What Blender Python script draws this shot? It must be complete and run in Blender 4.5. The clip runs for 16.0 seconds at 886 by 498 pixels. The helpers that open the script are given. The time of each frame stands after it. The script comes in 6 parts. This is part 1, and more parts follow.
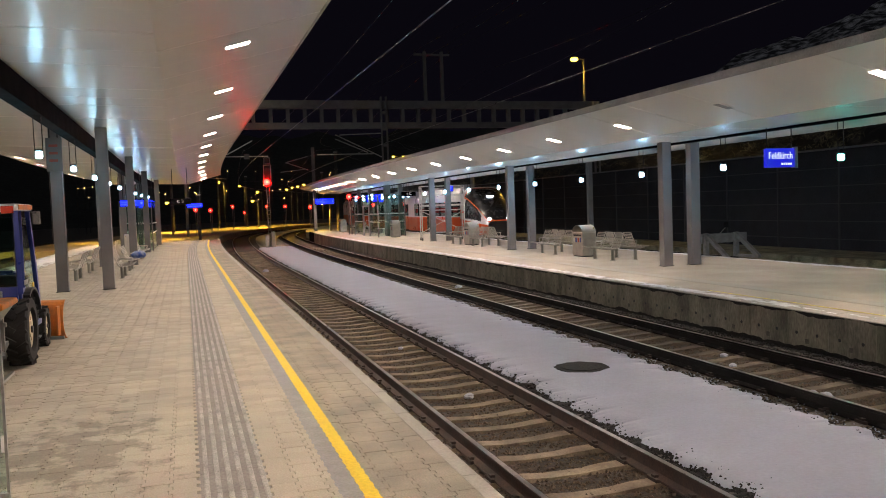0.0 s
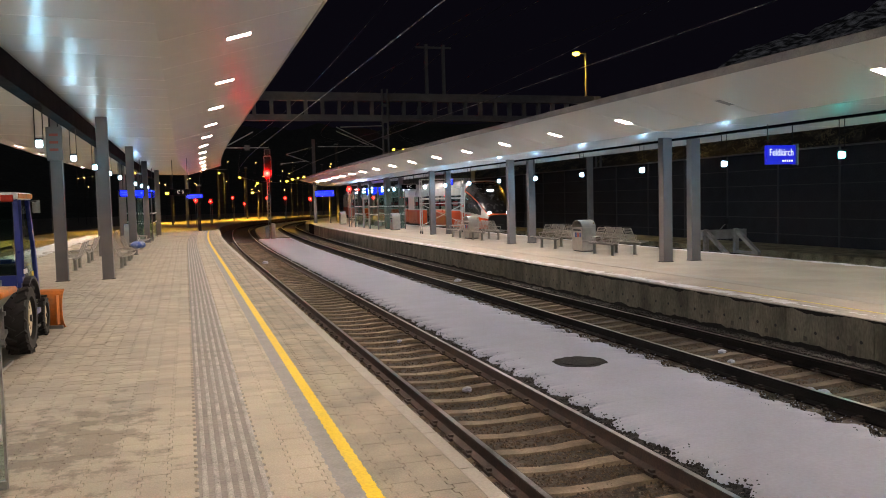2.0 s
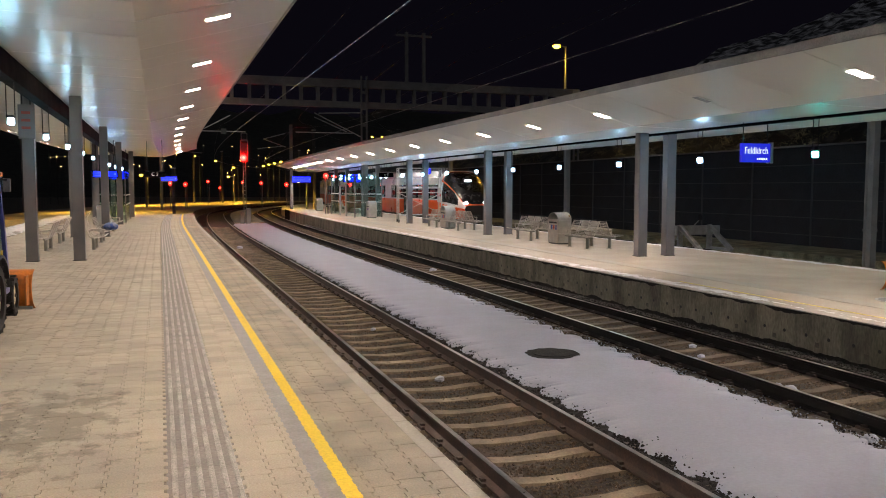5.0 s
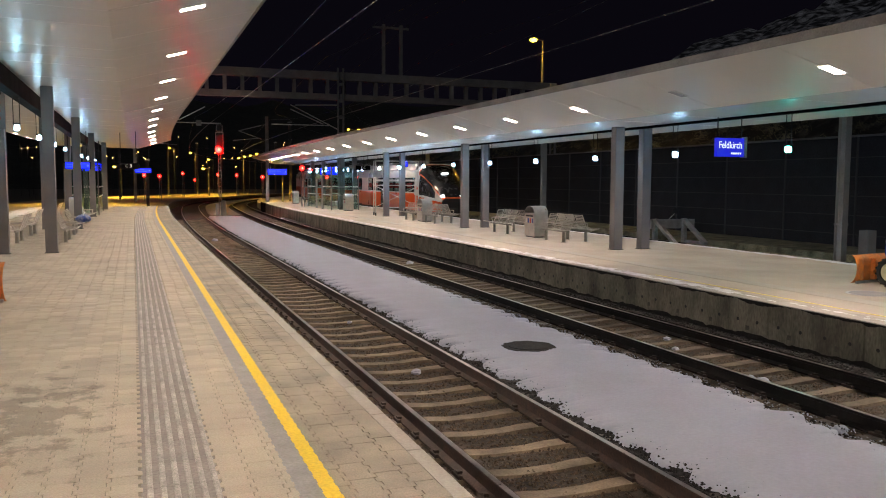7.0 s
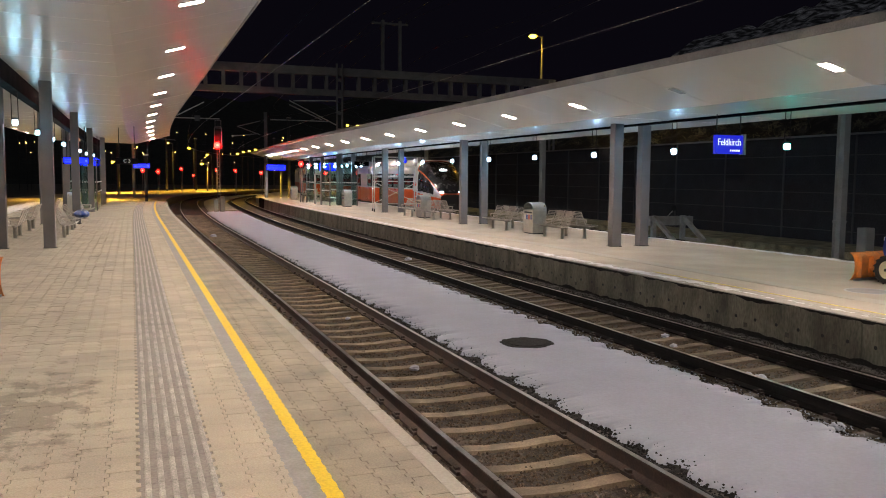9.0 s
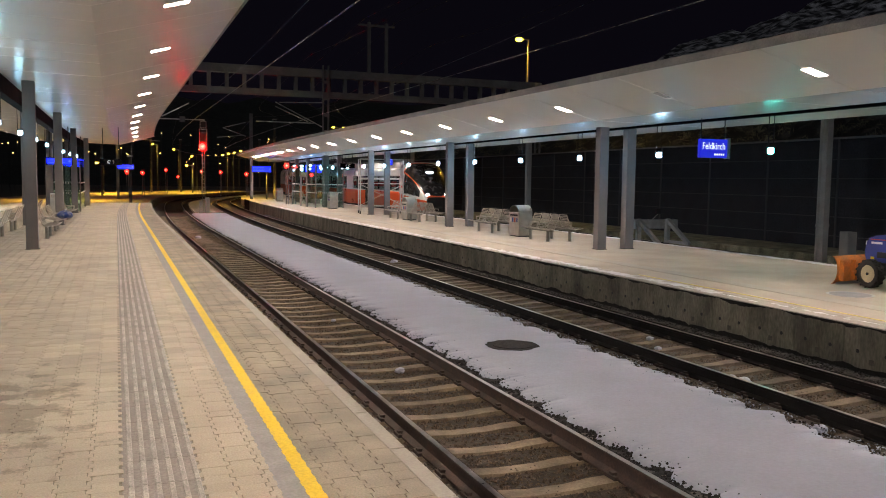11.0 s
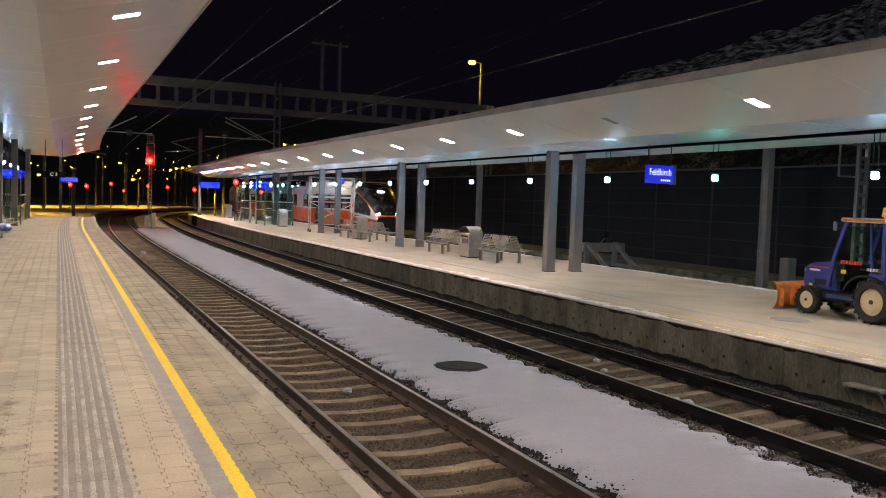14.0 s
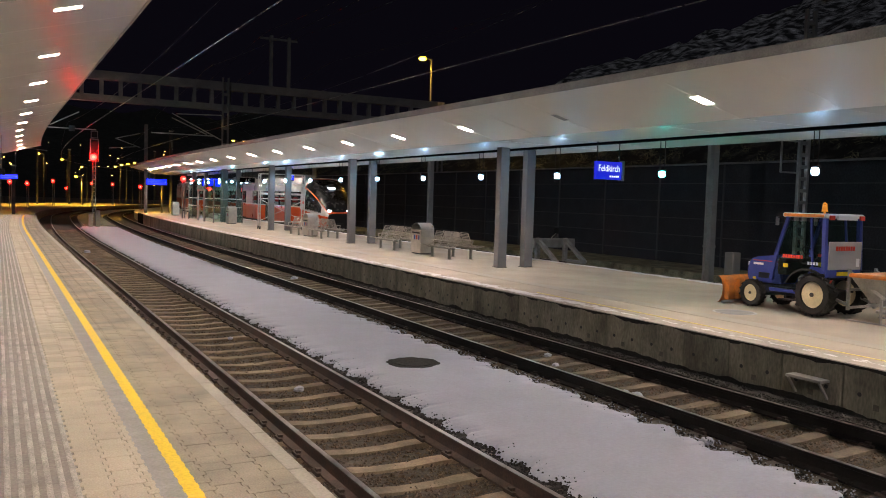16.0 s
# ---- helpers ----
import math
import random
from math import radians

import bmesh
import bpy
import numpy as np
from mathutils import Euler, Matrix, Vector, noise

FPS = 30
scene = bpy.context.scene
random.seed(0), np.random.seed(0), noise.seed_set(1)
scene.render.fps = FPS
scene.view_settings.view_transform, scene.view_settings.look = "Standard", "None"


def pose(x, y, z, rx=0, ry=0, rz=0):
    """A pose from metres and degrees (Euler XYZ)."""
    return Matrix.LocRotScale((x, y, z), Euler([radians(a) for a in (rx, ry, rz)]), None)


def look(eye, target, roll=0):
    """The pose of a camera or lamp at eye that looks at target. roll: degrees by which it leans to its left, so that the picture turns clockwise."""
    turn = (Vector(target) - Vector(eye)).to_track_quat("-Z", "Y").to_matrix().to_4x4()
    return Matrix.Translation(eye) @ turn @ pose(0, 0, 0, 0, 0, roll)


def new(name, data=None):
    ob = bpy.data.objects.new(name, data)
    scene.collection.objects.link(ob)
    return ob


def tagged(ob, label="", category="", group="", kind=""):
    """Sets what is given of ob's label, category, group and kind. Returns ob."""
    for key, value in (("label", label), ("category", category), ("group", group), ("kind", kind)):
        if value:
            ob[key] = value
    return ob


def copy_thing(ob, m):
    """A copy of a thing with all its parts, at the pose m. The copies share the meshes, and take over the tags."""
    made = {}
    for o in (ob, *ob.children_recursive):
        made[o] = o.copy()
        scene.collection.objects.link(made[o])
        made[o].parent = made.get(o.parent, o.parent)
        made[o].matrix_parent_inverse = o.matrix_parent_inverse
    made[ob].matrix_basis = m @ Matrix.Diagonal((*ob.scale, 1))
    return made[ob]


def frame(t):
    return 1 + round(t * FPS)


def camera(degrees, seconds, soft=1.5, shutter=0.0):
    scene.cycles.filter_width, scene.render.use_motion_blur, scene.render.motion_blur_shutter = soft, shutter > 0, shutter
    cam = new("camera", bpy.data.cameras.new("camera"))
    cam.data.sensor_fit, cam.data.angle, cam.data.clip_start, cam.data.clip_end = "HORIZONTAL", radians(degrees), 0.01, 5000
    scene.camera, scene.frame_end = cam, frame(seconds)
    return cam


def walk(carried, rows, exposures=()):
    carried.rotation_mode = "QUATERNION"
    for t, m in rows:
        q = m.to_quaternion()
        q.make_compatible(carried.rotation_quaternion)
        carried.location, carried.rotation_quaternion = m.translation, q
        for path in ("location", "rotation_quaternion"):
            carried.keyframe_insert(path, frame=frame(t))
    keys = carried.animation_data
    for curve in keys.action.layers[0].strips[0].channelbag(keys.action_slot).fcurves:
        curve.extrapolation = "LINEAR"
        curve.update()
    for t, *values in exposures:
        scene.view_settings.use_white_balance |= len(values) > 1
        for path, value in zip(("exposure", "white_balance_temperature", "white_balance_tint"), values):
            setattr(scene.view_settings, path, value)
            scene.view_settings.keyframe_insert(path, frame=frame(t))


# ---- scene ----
cam = camera(56.5, 16.0, soft=1.0)
PATH = [
    (0.0, pose(0, 0, 2.0, 86.99, 2.03, -17.36)),
    (0.5, pose(0, 0, 2.0, 86.99, 1.75, -16.72)),
    (1.0, pose(0, 0, 2.0, 87.13, 1.78, -17.13)),
    (1.5, pose(0, 0, 2.0, 86.79, 1.66, -17.27)),
    (2.0, pose(0, 0, 2.0, 86.53, 1.42, -17.35)),
    (2.5, pose(0, 0, 2.0, 86.37, 1.16, -17.59)),
    (3.0, pose(0, 0, 2.0, 86.32, 0.79, -17.97)),
    (3.5, pose(0, 0, 2.0, 86.14, 0.51, -17.91)),
    (6.0, pose(0, 0, 2.0, 85.57, -0.30, -20.00)),
    (6.5, pose(0, 0, 2.0, 85.42, -0.28, -20.42)),
    (7.0, pose(0, 0, 2.0, 85.30, -0.28, -20.53)),
    (7.5, pose(0, 0, 2.0, 85.18, -0.27, -20.30)),
    (8.0, pose(0, 0, 2.0, 85.06, -0.27, -20.35)),
    (10.5, pose(0, 0, 2.0, 85.16, -0.78, -21.23)),
    (11.0, pose(0, 0, 2.0, 85.22, -0.72, -21.58)),
    (11.5, pose(0, 0, 2.0, 85.26, -0.73, -22.27)),
    (12.0, pose(0, 0, 2.0, 85.11, -0.68, -22.89)),
    (12.5, pose(0, 0, 2.0, 84.97, -0.76, -23.58)),
    (13.0, pose(0, 0, 2.0, 85.43, -1.00, -24.60)),
    (13.5, pose(0, 0, 2.0, 86.20, -1.52, -25.08)),
    (14.0, pose(0, 0, 2.0, 86.70, -1.90, -24.97)),
    (14.5, pose(0, 0, 2.0, 86.86, -1.88, -24.99)),
    (15.0, pose(0, 0, 2.0, 86.64, -1.82, -25.90)),
    (15.5, pose(0, 0, 2.0, 86.55, -1.89, -27.12)),
    (16.0, pose(0, 0, 2.0, 86.56, -1.72, -28.34)),
]
walk(cam, PATH)

# ---------------------------------------------------------------- world and large lights
world = bpy.data.worlds.new("night")
scene.world = world
world.use_nodes = True
bg = world.node_tree.nodes["Background"]
bg.inputs[0].default_value = (0.011, 0.009, 0.017, 1)
bg.inputs[1].default_value = 0.24
# Added fill sun, no moon is in view; brightens hillside, gantry and wires.
fill_sun = bpy.data.lights.new("fill_sun", "SUN")
fill_sun.energy, fill_sun.angle, fill_sun.color = 0.22, radians(1.0), (0.92, 0.95, 1.0)
new("fill_sun", fill_sun).matrix_basis = look((-60, -80, 70), (0, 0, 0))
scene.view_settings.exposure = 0.0

# ---------------------------------------------------------------- materials
MATS = {}


def mat(name, color=(0.5, 0.5, 0.5), rough=0.6, metal=0.0, emit=None, power=0.0, spec=0.5, vary=0.15, scale=3.0,
        bump=0.0, bump_scale=40.0, color2=None, patch=0.5, coat=0.0, random_piece=0.0, world=False, stretch=(1, 1, 1), stain=None, gloss_vary=0.12):
    """A two-scale procedural surface: large patches, fine grain and optional relief."""
    if name in MATS:
        return MATS[name]
    m = bpy.data.materials.new(name)
    m.use_nodes = True
    nt = m.node_tree
    b = nt.nodes["Principled BSDF"]
    N, K = nt.nodes.new, nt.links.new
    b.inputs["Roughness"].default_value = rough
    b.inputs["Metallic"].default_value = metal
    b.inputs["Specular IOR Level"].default_value = spec
    b.inputs["Coat Weight"].default_value = coat
    if emit:
        b.inputs["Base Color"].default_value = (*color, 1)
        b.inputs["Emission Color"].default_value = (*emit, 1)
        b.inputs["Emission Strength"].default_value = power
        MATS[name] = m
        return m
    tc = N("ShaderNodeTexCoord")
    where = tc.outputs["Object"]
    if world:
        where = N("ShaderNodeNewGeometry").outputs["Position"]
    if stretch != (1, 1, 1):
        st = N("ShaderNodeVectorMath")
        st.operation = "MULTIPLY"
        st.inputs[1].default_value = stretch
        K(where, st.inputs[0])
        where = st.outputs["Vector"]
    n1 = N("ShaderNodeTexNoise")
    n1.inputs["Scale"].default_value = scale
    n1.inputs["Detail"].default_value = 6
    K(where, n1.inputs["Vector"])
    n2 = N("ShaderNodeTexNoise")
    n2.inputs["Scale"].default_value = bump_scale
    n2.inputs["Detail"].default_value = 4
    K(where, n2.inputs["Vector"])
    ramp = N("ShaderNodeValToRGB")
    c2 = color2 or tuple(c * (1 - 2 * vary) for c in color)
    ramp.color_ramp.elements[0].position, ramp.color_ramp.elements[1].position = patch - 0.18, patch + 0.18
    ramp.color_ramp.elements[0].color, ramp.color_ramp.elements[1].color = (*c2, 1), (*color, 1)
    K(n1.outputs["Fac"], ramp.inputs["Fac"])
    grain = N("ShaderNodeMapRange")
    grain.inputs["From Min"].default_value, grain.inputs["From Max"].default_value = 0.3, 0.7
    grain.inputs["To Min"].default_value, grain.inputs["To Max"].default_value = 1 - vary, 1 + vary
    K(n2.outputs["Fac"], grain.inputs["Value"])
    mul = N("ShaderNodeVectorMath")
    mul.operation = "SCALE"
    K(ramp.outputs["Color"], mul.inputs[0])
    K(grain.outputs["Result"], mul.inputs["Scale"])
    out = mul.outputs["Vector"]
    if stain:
        # a worn blotchy stain round one spot: (x, y, radius, depth)
        dv, sc1, gap = N("ShaderNodeVectorMath"), N("ShaderNodeVectorMath"), N("ShaderNodeVectorMath")
        sc1.operation, gap.operation = "MULTIPLY", "LENGTH"
        dv.operation = "SUBTRACT"
        dv.inputs[1].default_value = (stain[0], stain[1], 0)
        sc1.inputs[1].default_value = (1, .55, 0)
        K(where, dv.inputs[0])
        K(dv.outputs["Vector"], sc1.inputs[0])
        K(sc1.outputs["Vector"], gap.inputs[0])
        fine = N("ShaderNodeTexNoise")
        fine.inputs["Scale"].default_value, fine.inputs["Detail"].default_value, fine.inputs["Roughness"].default_value = 3.2, 9, .68
        K(where, fine.inputs["Vector"])
        near = N("ShaderNodeMapRange")
        near.inputs["From Min"].default_value, near.inputs["From Max"].default_value = 0, stain[2]
        near.inputs["To Min"].default_value, near.inputs["To Max"].default_value = .12, -.22
        K(gap.outputs["Value"], near.inputs["Value"])
        both = N("ShaderNodeMath")
        K(fine.outputs["Fac"], both.inputs[0])
        K(near.outputs["Result"], both.inputs[1])
        cut = N("ShaderNodeMapRange")
        cut.inputs["From Min"].default_value, cut.inputs["From Max"].default_value = .47, .55
        cut.inputs["To Min"].default_value, cut.inputs["To Max"].default_value = 1, stain[3]
        K(both.outputs["Value"], cut.inputs["Value"])
        mul3 = N("ShaderNodeVectorMath")
        mul3.operation = "SCALE"
        K(out, mul3.inputs[0])
        K(cut.outputs["Result"], mul3.inputs["Scale"])
        out = mul3.outputs["Vector"]
    if random_piece:
        oi = N("ShaderNodeObjectInfo")
        rr = N("ShaderNodeMapRange")
        rr.inputs["To Min"].default_value, rr.inputs["To Max"].default_value = 1 - random_piece, 1 + random_piece
        K(oi.outputs["Random"], rr.inputs["Value"])
        mul2 = N("ShaderNodeVectorMath")
        mul2.operation = "SCALE"
        K(out, mul2.inputs[0])
        K(rr.outputs["Result"], mul2.inputs["Scale"])
        out = mul2.outputs["Vector"]
    K(out, b.inputs["Base Color"])
    rgh = N("ShaderNodeMapRange")
    rgh.inputs["To Min"].default_value, rgh.inputs["To Max"].default_value = max(0.03, rough - gloss_vary), min(1, rough + gloss_vary)
    K(n1.outputs["Fac"], rgh.inputs["Value"])
    K(rgh.outputs["Result"], b.inputs["Roughness"])
    if bump:
        bp = N("ShaderNodeBump")
        bp.inputs["Strength"].default_value = bump
        bp.inputs["Distance"].default_value = 0.01
        K(n2.outputs["Fac"], bp.inputs["Height"])
        K(bp.outputs["Normal"], b.inputs["Normal"])
    MATS[name] = m
    return m


def glow(name, color, power):
    return mat(name, (0.02, 0.02, 0.02), emit=color, power=power)


M_PAVE = mat("paving_base", (0.405, 0.352, 0.285), 0.85, vary=0.16, scale=0.7, bump=0.4, bump_scale=60, color2=(0.30, 0.258, 0.205), patch=0.46)
M_PAVER = mat("paver", (0.415, 0.368, 0.292), 0.85, vary=0.14, scale=0.9, bump=0.4, bump_scale=70, color2=(0.31, 0.277, 0.225), random_piece=0.05, patch=0.44, stain=(-1.0, 7.6, 1.5, .62), world=True)
M_TACTILE = mat("tactile_slab", (0.25, 0.232, 0.21), 0.85, vary=0.18, scale=2.0, bump=0.4, color2=(0.19, 0.182, 0.17), random_piece=0.05, world=True)
M_TACRIB = mat("tactile_rib", (0.43, 0.41, 0.38), 0.8, vary=0.25, scale=4.0, bump=0.3, color2=(0.24, 0.23, 0.215), world=True, stretch=(2, 1, 1))
M_YELLOW = mat("yellow_paint", (0.72, 0.50, 0.008), 0.65, vary=0.12, scale=4, bump=0.2, color2=(0.62, 0.43, 0.02), patch=0.36, world=True)
M_GREYPAINT = mat("grey_underpaint", (0.27, 0.265, 0.27), 0.7, vary=0.12, scale=5, bump=0.2)
M_COPING = mat("concrete_coping", (0.36, 0.335, 0.29), 0.85, vary=0.12, scale=1.2, bump=0.4, color2=(0.26, 0.245, 0.22), random_piece=0.06, world=True)
M_WALL2 = mat("platform_wall_concrete", (0.225, 0.21, 0.165), 0.9, vary=0.26, scale=2.8, bump=0.5, bump_scale=30, color2=(0.085, 0.08, 0.062), random_piece=0.16, world=True, stretch=(1, 1, .35), patch=0.44)
M_WALL3 = mat("recess_shade_concrete", (0.11, 0.105, 0.085), 0.9, vary=0.2, scale=8, bump=0.4)
M_SNOW = mat("snow", (0.405, 0.432, 0.535), 0.75, vary=0.05, scale=1.2, bump=0.2, bump_scale=25, color2=(0.37, 0.395, 0.49))
M_SNOWCLEAN = mat("swept_snow", (0.66, 0.66, 0.68), 0.8, vary=0.10, scale=3, bump=0.4, bump_scale=30, color2=(0.46, 0.45, 0.45), world=True)
M_BALLAST = mat("ballast", (0.062, 0.045, 0.031), 0.95, vary=0.5, scale=2.0, bump=1.0, bump_scale=28, color2=(0.028, 0.022, 0.018))
M_STONE = mat("ballast_stone", (0.115, 0.082, 0.053), 0.9, vary=0.4, scale=8, bump=0.3, color2=(0.07, 0.06, 0.05))
M_LID = mat("gravelly_lid", (0.026, 0.023, 0.021), 0.95, vary=0.4, scale=9, bump=0.8, bump_scale=50)
M_DARKSTONE = mat("near_black_stone", (0.014, 0.012, 0.0105), 0.9, vary=0.5, scale=6, bump=1.0, bump_scale=35, color2=(0.006, 0.0055, 0.005))
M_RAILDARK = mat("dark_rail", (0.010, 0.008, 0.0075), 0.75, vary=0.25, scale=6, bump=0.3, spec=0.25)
M_PALEMAST = mat("pale_mast_paint", (0.36, 0.345, 0.33), 0.6, vary=0.12, scale=2, bump=0.1, color2=(0.27, 0.26, 0.25))
M_FARMAST = mat("dull_mast_paint", (0.045, 0.043, 0.042), 0.8, vary=0.2, scale=3)
M_PALEYELLOW = mat("worn_yellow_paint", (0.68, 0.55, 0.14), 0.7, vary=0.2, scale=6, bump=0.2, color2=(0.50, 0.44, 0.24), patch=0.38)
M_SLEEPER2 = mat("darker_sleeper", (0.15, 0.12, 0.085), 0.9, vary=0.25, scale=3, bump=0.4, color2=(0.07, 0.055, 0.042), random_piece=0.25, world=True)
M_SLEEPEREND = mat("wet_sleeper_end", (0.15, 0.132, 0.114), 0.8, vary=0.3, scale=6, bump=0.5, color2=(0.035, 0.031, 0.028), random_piece=0.25, world=True)
M_JOINT = mat("sandy_joint", (0.25, 0.225, 0.18), 0.95, vary=0.2, scale=2, bump=0.4)
M_PANELGREY = mat("advert_panel_grey", (0.45, 0.44, 0.43), 0.5, vary=0.05, scale=3)
M_STRIP2 = mat("pale_tactile_strip", (0.39, 0.355, 0.30), 0.85, vary=0.12, scale=0.9, bump=0.4, color2=(0.32, 0.295, 0.25))
M_SLEEPER = mat("concrete_sleeper", (0.27, 0.215, 0.15), 0.9, vary=0.2, scale=3, bump=0.4, color2=(0.12, 0.095, 0.07), random_piece=0.2, world=True)
M_RAILSIDE = mat("rusty_rail", (0.060, 0.036, 0.027), 0.8, metal=0.1, vary=0.25, scale=6, bump=0.3, color2=(0.028, 0.020, 0.017))
M_RAILTOP = mat("polished_rail_top", (0.33, 0.31, 0.30), 0.32, metal=1.0, vary=0.1, scale=5, color2=(0.2, 0.18, 0.17))
M_COLUMN = mat("grey_column_paint", (0.185, 0.172, 0.17), 0.5, vary=0.06, scale=2, bump=0.1, color2=(0.155, 0.145, 0.145))
M_SOFFIT = mat("white_soffit_panel", (0.89, 0.868, 0.845), 0.26, vary=0.006, scale=0.8, color2=(0.88, 0.857, 0.833), spec=0.65, gloss_vary=0.02)
M_SOFFIT2 = mat("white_soffit_panel_matt", (0.91, 0.886, 0.855), 0.50, vary=0.006, scale=0.8, color2=(0.90, 0.875, 0.843), spec=0.8, gloss_vary=0.02)
M_SOFFIT3 = mat("white_soffit_panel_satin", (0.91, 0.886, 0.855), 0.26, vary=0.006, scale=0.8, color2=(0.90, 0.875, 0.843), spec=0.8, gloss_vary=0.02)
M_ROOF = mat("roof_edge_metal", (0.42, 0.40, 0.39), 0.5, metal=0.3, vary=0.15, scale=2, color2=(0.27, 0.26, 0.26))
M_BEAM = mat("dark_beam_paint", (0.005, 0.005, 0.006), 0.7, vary=0.1, scale=2, spec=0.02)
M_STEEL = mat("galvanised_steel", (0.42, 0.42, 0.41), 0.45, metal=0.7, vary=0.12, scale=4, color2=(0.3, 0.3, 0.3))
M_GANTRY = mat("weathered_gantry_steel", (0.20, 0.19, 0.188), 0.6, metal=0.2, vary=0.25, scale=2, color2=(0.14, 0.134, 0.132))
M_INOX = mat("brushed_stainless", (0.62, 0.585, 0.52), 0.35, metal=0.85, vary=0.08, scale=5, color2=(0.5, 0.47, 0.42))
M_CAST = mat("bench_leg_metal", (0.40, 0.38, 0.34), 0.5, metal=0.6, vary=0.1, scale=6)
M_ALU = mat("scaffold_aluminium", (0.70, 0.69, 0.66), 0.4, metal=0.6, vary=0.08, scale=6)
M_NOISEWALL = mat("dark_noise_wall", (0.030, 0.030, 0.036), 0.8, vary=0.35, scale=1.5, bump=0.8, bump_scale=14, color2=(0.016, 0.016, 0.019))
M_WALLRIB = mat("barrier_rib", (0.07, 0.068, 0.07), 0.7, vary=0.1)
M_BLACK = mat("black_plastic", (0.02, 0.02, 0.022), 0.5, vary=0.1)
M_RUBBER = mat("black_rubber", (0.022, 0.021, 0.02), 0.8, vary=0.2, scale=8, bump=0.3)
M_SOIL = mat("dark_ground", (0.06, 0.055, 0.045), 0.95, vary=0.3, scale=0.4, bump=0.8, bump_scale=12, color2=(0.035, 0.032, 0.028))
M_MOUNT = mat("snowy_rock", (0.80, 0.80, 0.84), 0.95, vary=0.55, scale=0.55, bump=1.0, bump_scale=5.0, color2=(0.012, 0.012, 0.014), patch=0.62, stretch=(1, 1, 1.6))
M_BUSH = mat("dry_bush", (0.30, 0.28, 0.17), 0.9, vary=0.3, scale=0.5, color2=(0.03, 0.028, 0.018), patch=0.54)
M_BANK = mat("overgrown_bank", (0.09, 0.085, 0.075), 0.95, vary=0.5, scale=1.1, bump=1.0, bump_scale=8, color2=(0.007, 0.007, 0.006), patch=0.66)
M_BLUE = mat("tractor_blue_paint", (0.045, 0.068, 0.34), 0.32, vary=0.06, scale=3, coat=0.4, color2=(0.036, 0.056, 0.27))
M_ORANGE = mat("orange_paint", (0.72, 0.21, 0.02), 0.5, vary=0.15, scale=6, bump=0.2, color2=(0.42, 0.16, 0.05))
M_CREAM = mat("cream_rim_paint", (0.72, 0.62, 0.42), 0.45, vary=0.08, scale=6)
M_TRAINWHITE = mat("train_white_paint", (0.72, 0.71, 0.68), 0.3, vary=0.04, scale=1, coat=0.3)
M_TRAINRED = mat("train_red_paint", (0.72, 0.10, 0.018), 0.3, vary=0.06, scale=1, coat=0.3)
M_TRAINDARK = mat("train_dark_band", (0.02, 0.021, 0.023), 0.25, vary=0.05)
M_SKIRT = mat("train_underframe", (0.035, 0.033, 0.032), 0.7, vary=0.15)
M_SEATRED = mat("red_seat_fabric", (0.5, 0.03, 0.025), 0.8, vary=0.1)
M_SEATGREY = mat("grey_seat_shell", (0.42, 0.44, 0.40), 0.5, vary=0.06)
M_WHITEPAINT = mat("white_lettering", (0.85, 0.85, 0.85), 0.5, vary=0.02)
M_REDPAINT = mat("red_lettering", (0.72, 0.05, 0.02), 0.5, vary=0.03)
M_CABLE = mat("dull_wire", (0.13, 0.13, 0.135), 0.5, metal=0.6, vary=0.05)
M_COPPER = mat("contact_wire", (0.45, 0.42, 0.40), 0.3, metal=0.9, vary=0.05)


def glass(name, tint=(0.85, 0.95, 0.92), rough=0.02, mixf=0.75):
    """Thin pane: mostly clear, with a real gloss."""
    m = bpy.data.materials.new(name)
    m.use_nodes = True
    nt = m.node_tree
    nt.nodes.clear()
    o = nt.nodes.new("ShaderNodeOutputMaterial")
    t = nt.nodes.new("ShaderNodeBsdfTransparent")
    t.inputs["Color"].default_value = (*tint, 1)
    g = nt.nodes.new("ShaderNodeBsdfGlossy")
    g.inputs["Roughness"].default_value = rough
    g.inputs["Color"].default_value = (0.9, 0.95, 0.95, 1)
    lw = nt.nodes.new("ShaderNodeLayerWeight")
    lw.inputs["Blend"].default_value = 0.5
    pw = nt.nodes.new("ShaderNodeMath")
    pw.operation = "POWER"
    pw.inputs[1].default_value = 4.0
    nt.links.new(lw.outputs["Facing"], pw.inputs[0])
    f = nt.nodes.new("ShaderNodeMapRange")
    f.inputs["To Min"].default_value, f.inputs["To Max"].default_value = 0.03, 0.75
    nt.links.new(pw.outputs[0], f.inputs["Value"])
    x = nt.nodes.new("ShaderNodeMixShader")
    nt.links.new(f.outputs[0], x.inputs[0])
    nt.links.new(t.outputs[0], x.inputs[1])
    nt.links.new(g.outputs[0], x.inputs[2])
    nt.links.new(x.outputs[0], o.inputs["Surface"])
    return m


M_GLASS = glass("clear_glass")
M_DARKGLASS = glass("tinted_glass", (0.72, 0.78, 0.77))
M_CABGLASS = glass("cab_glass", (0.80, 0.90, 0.86))

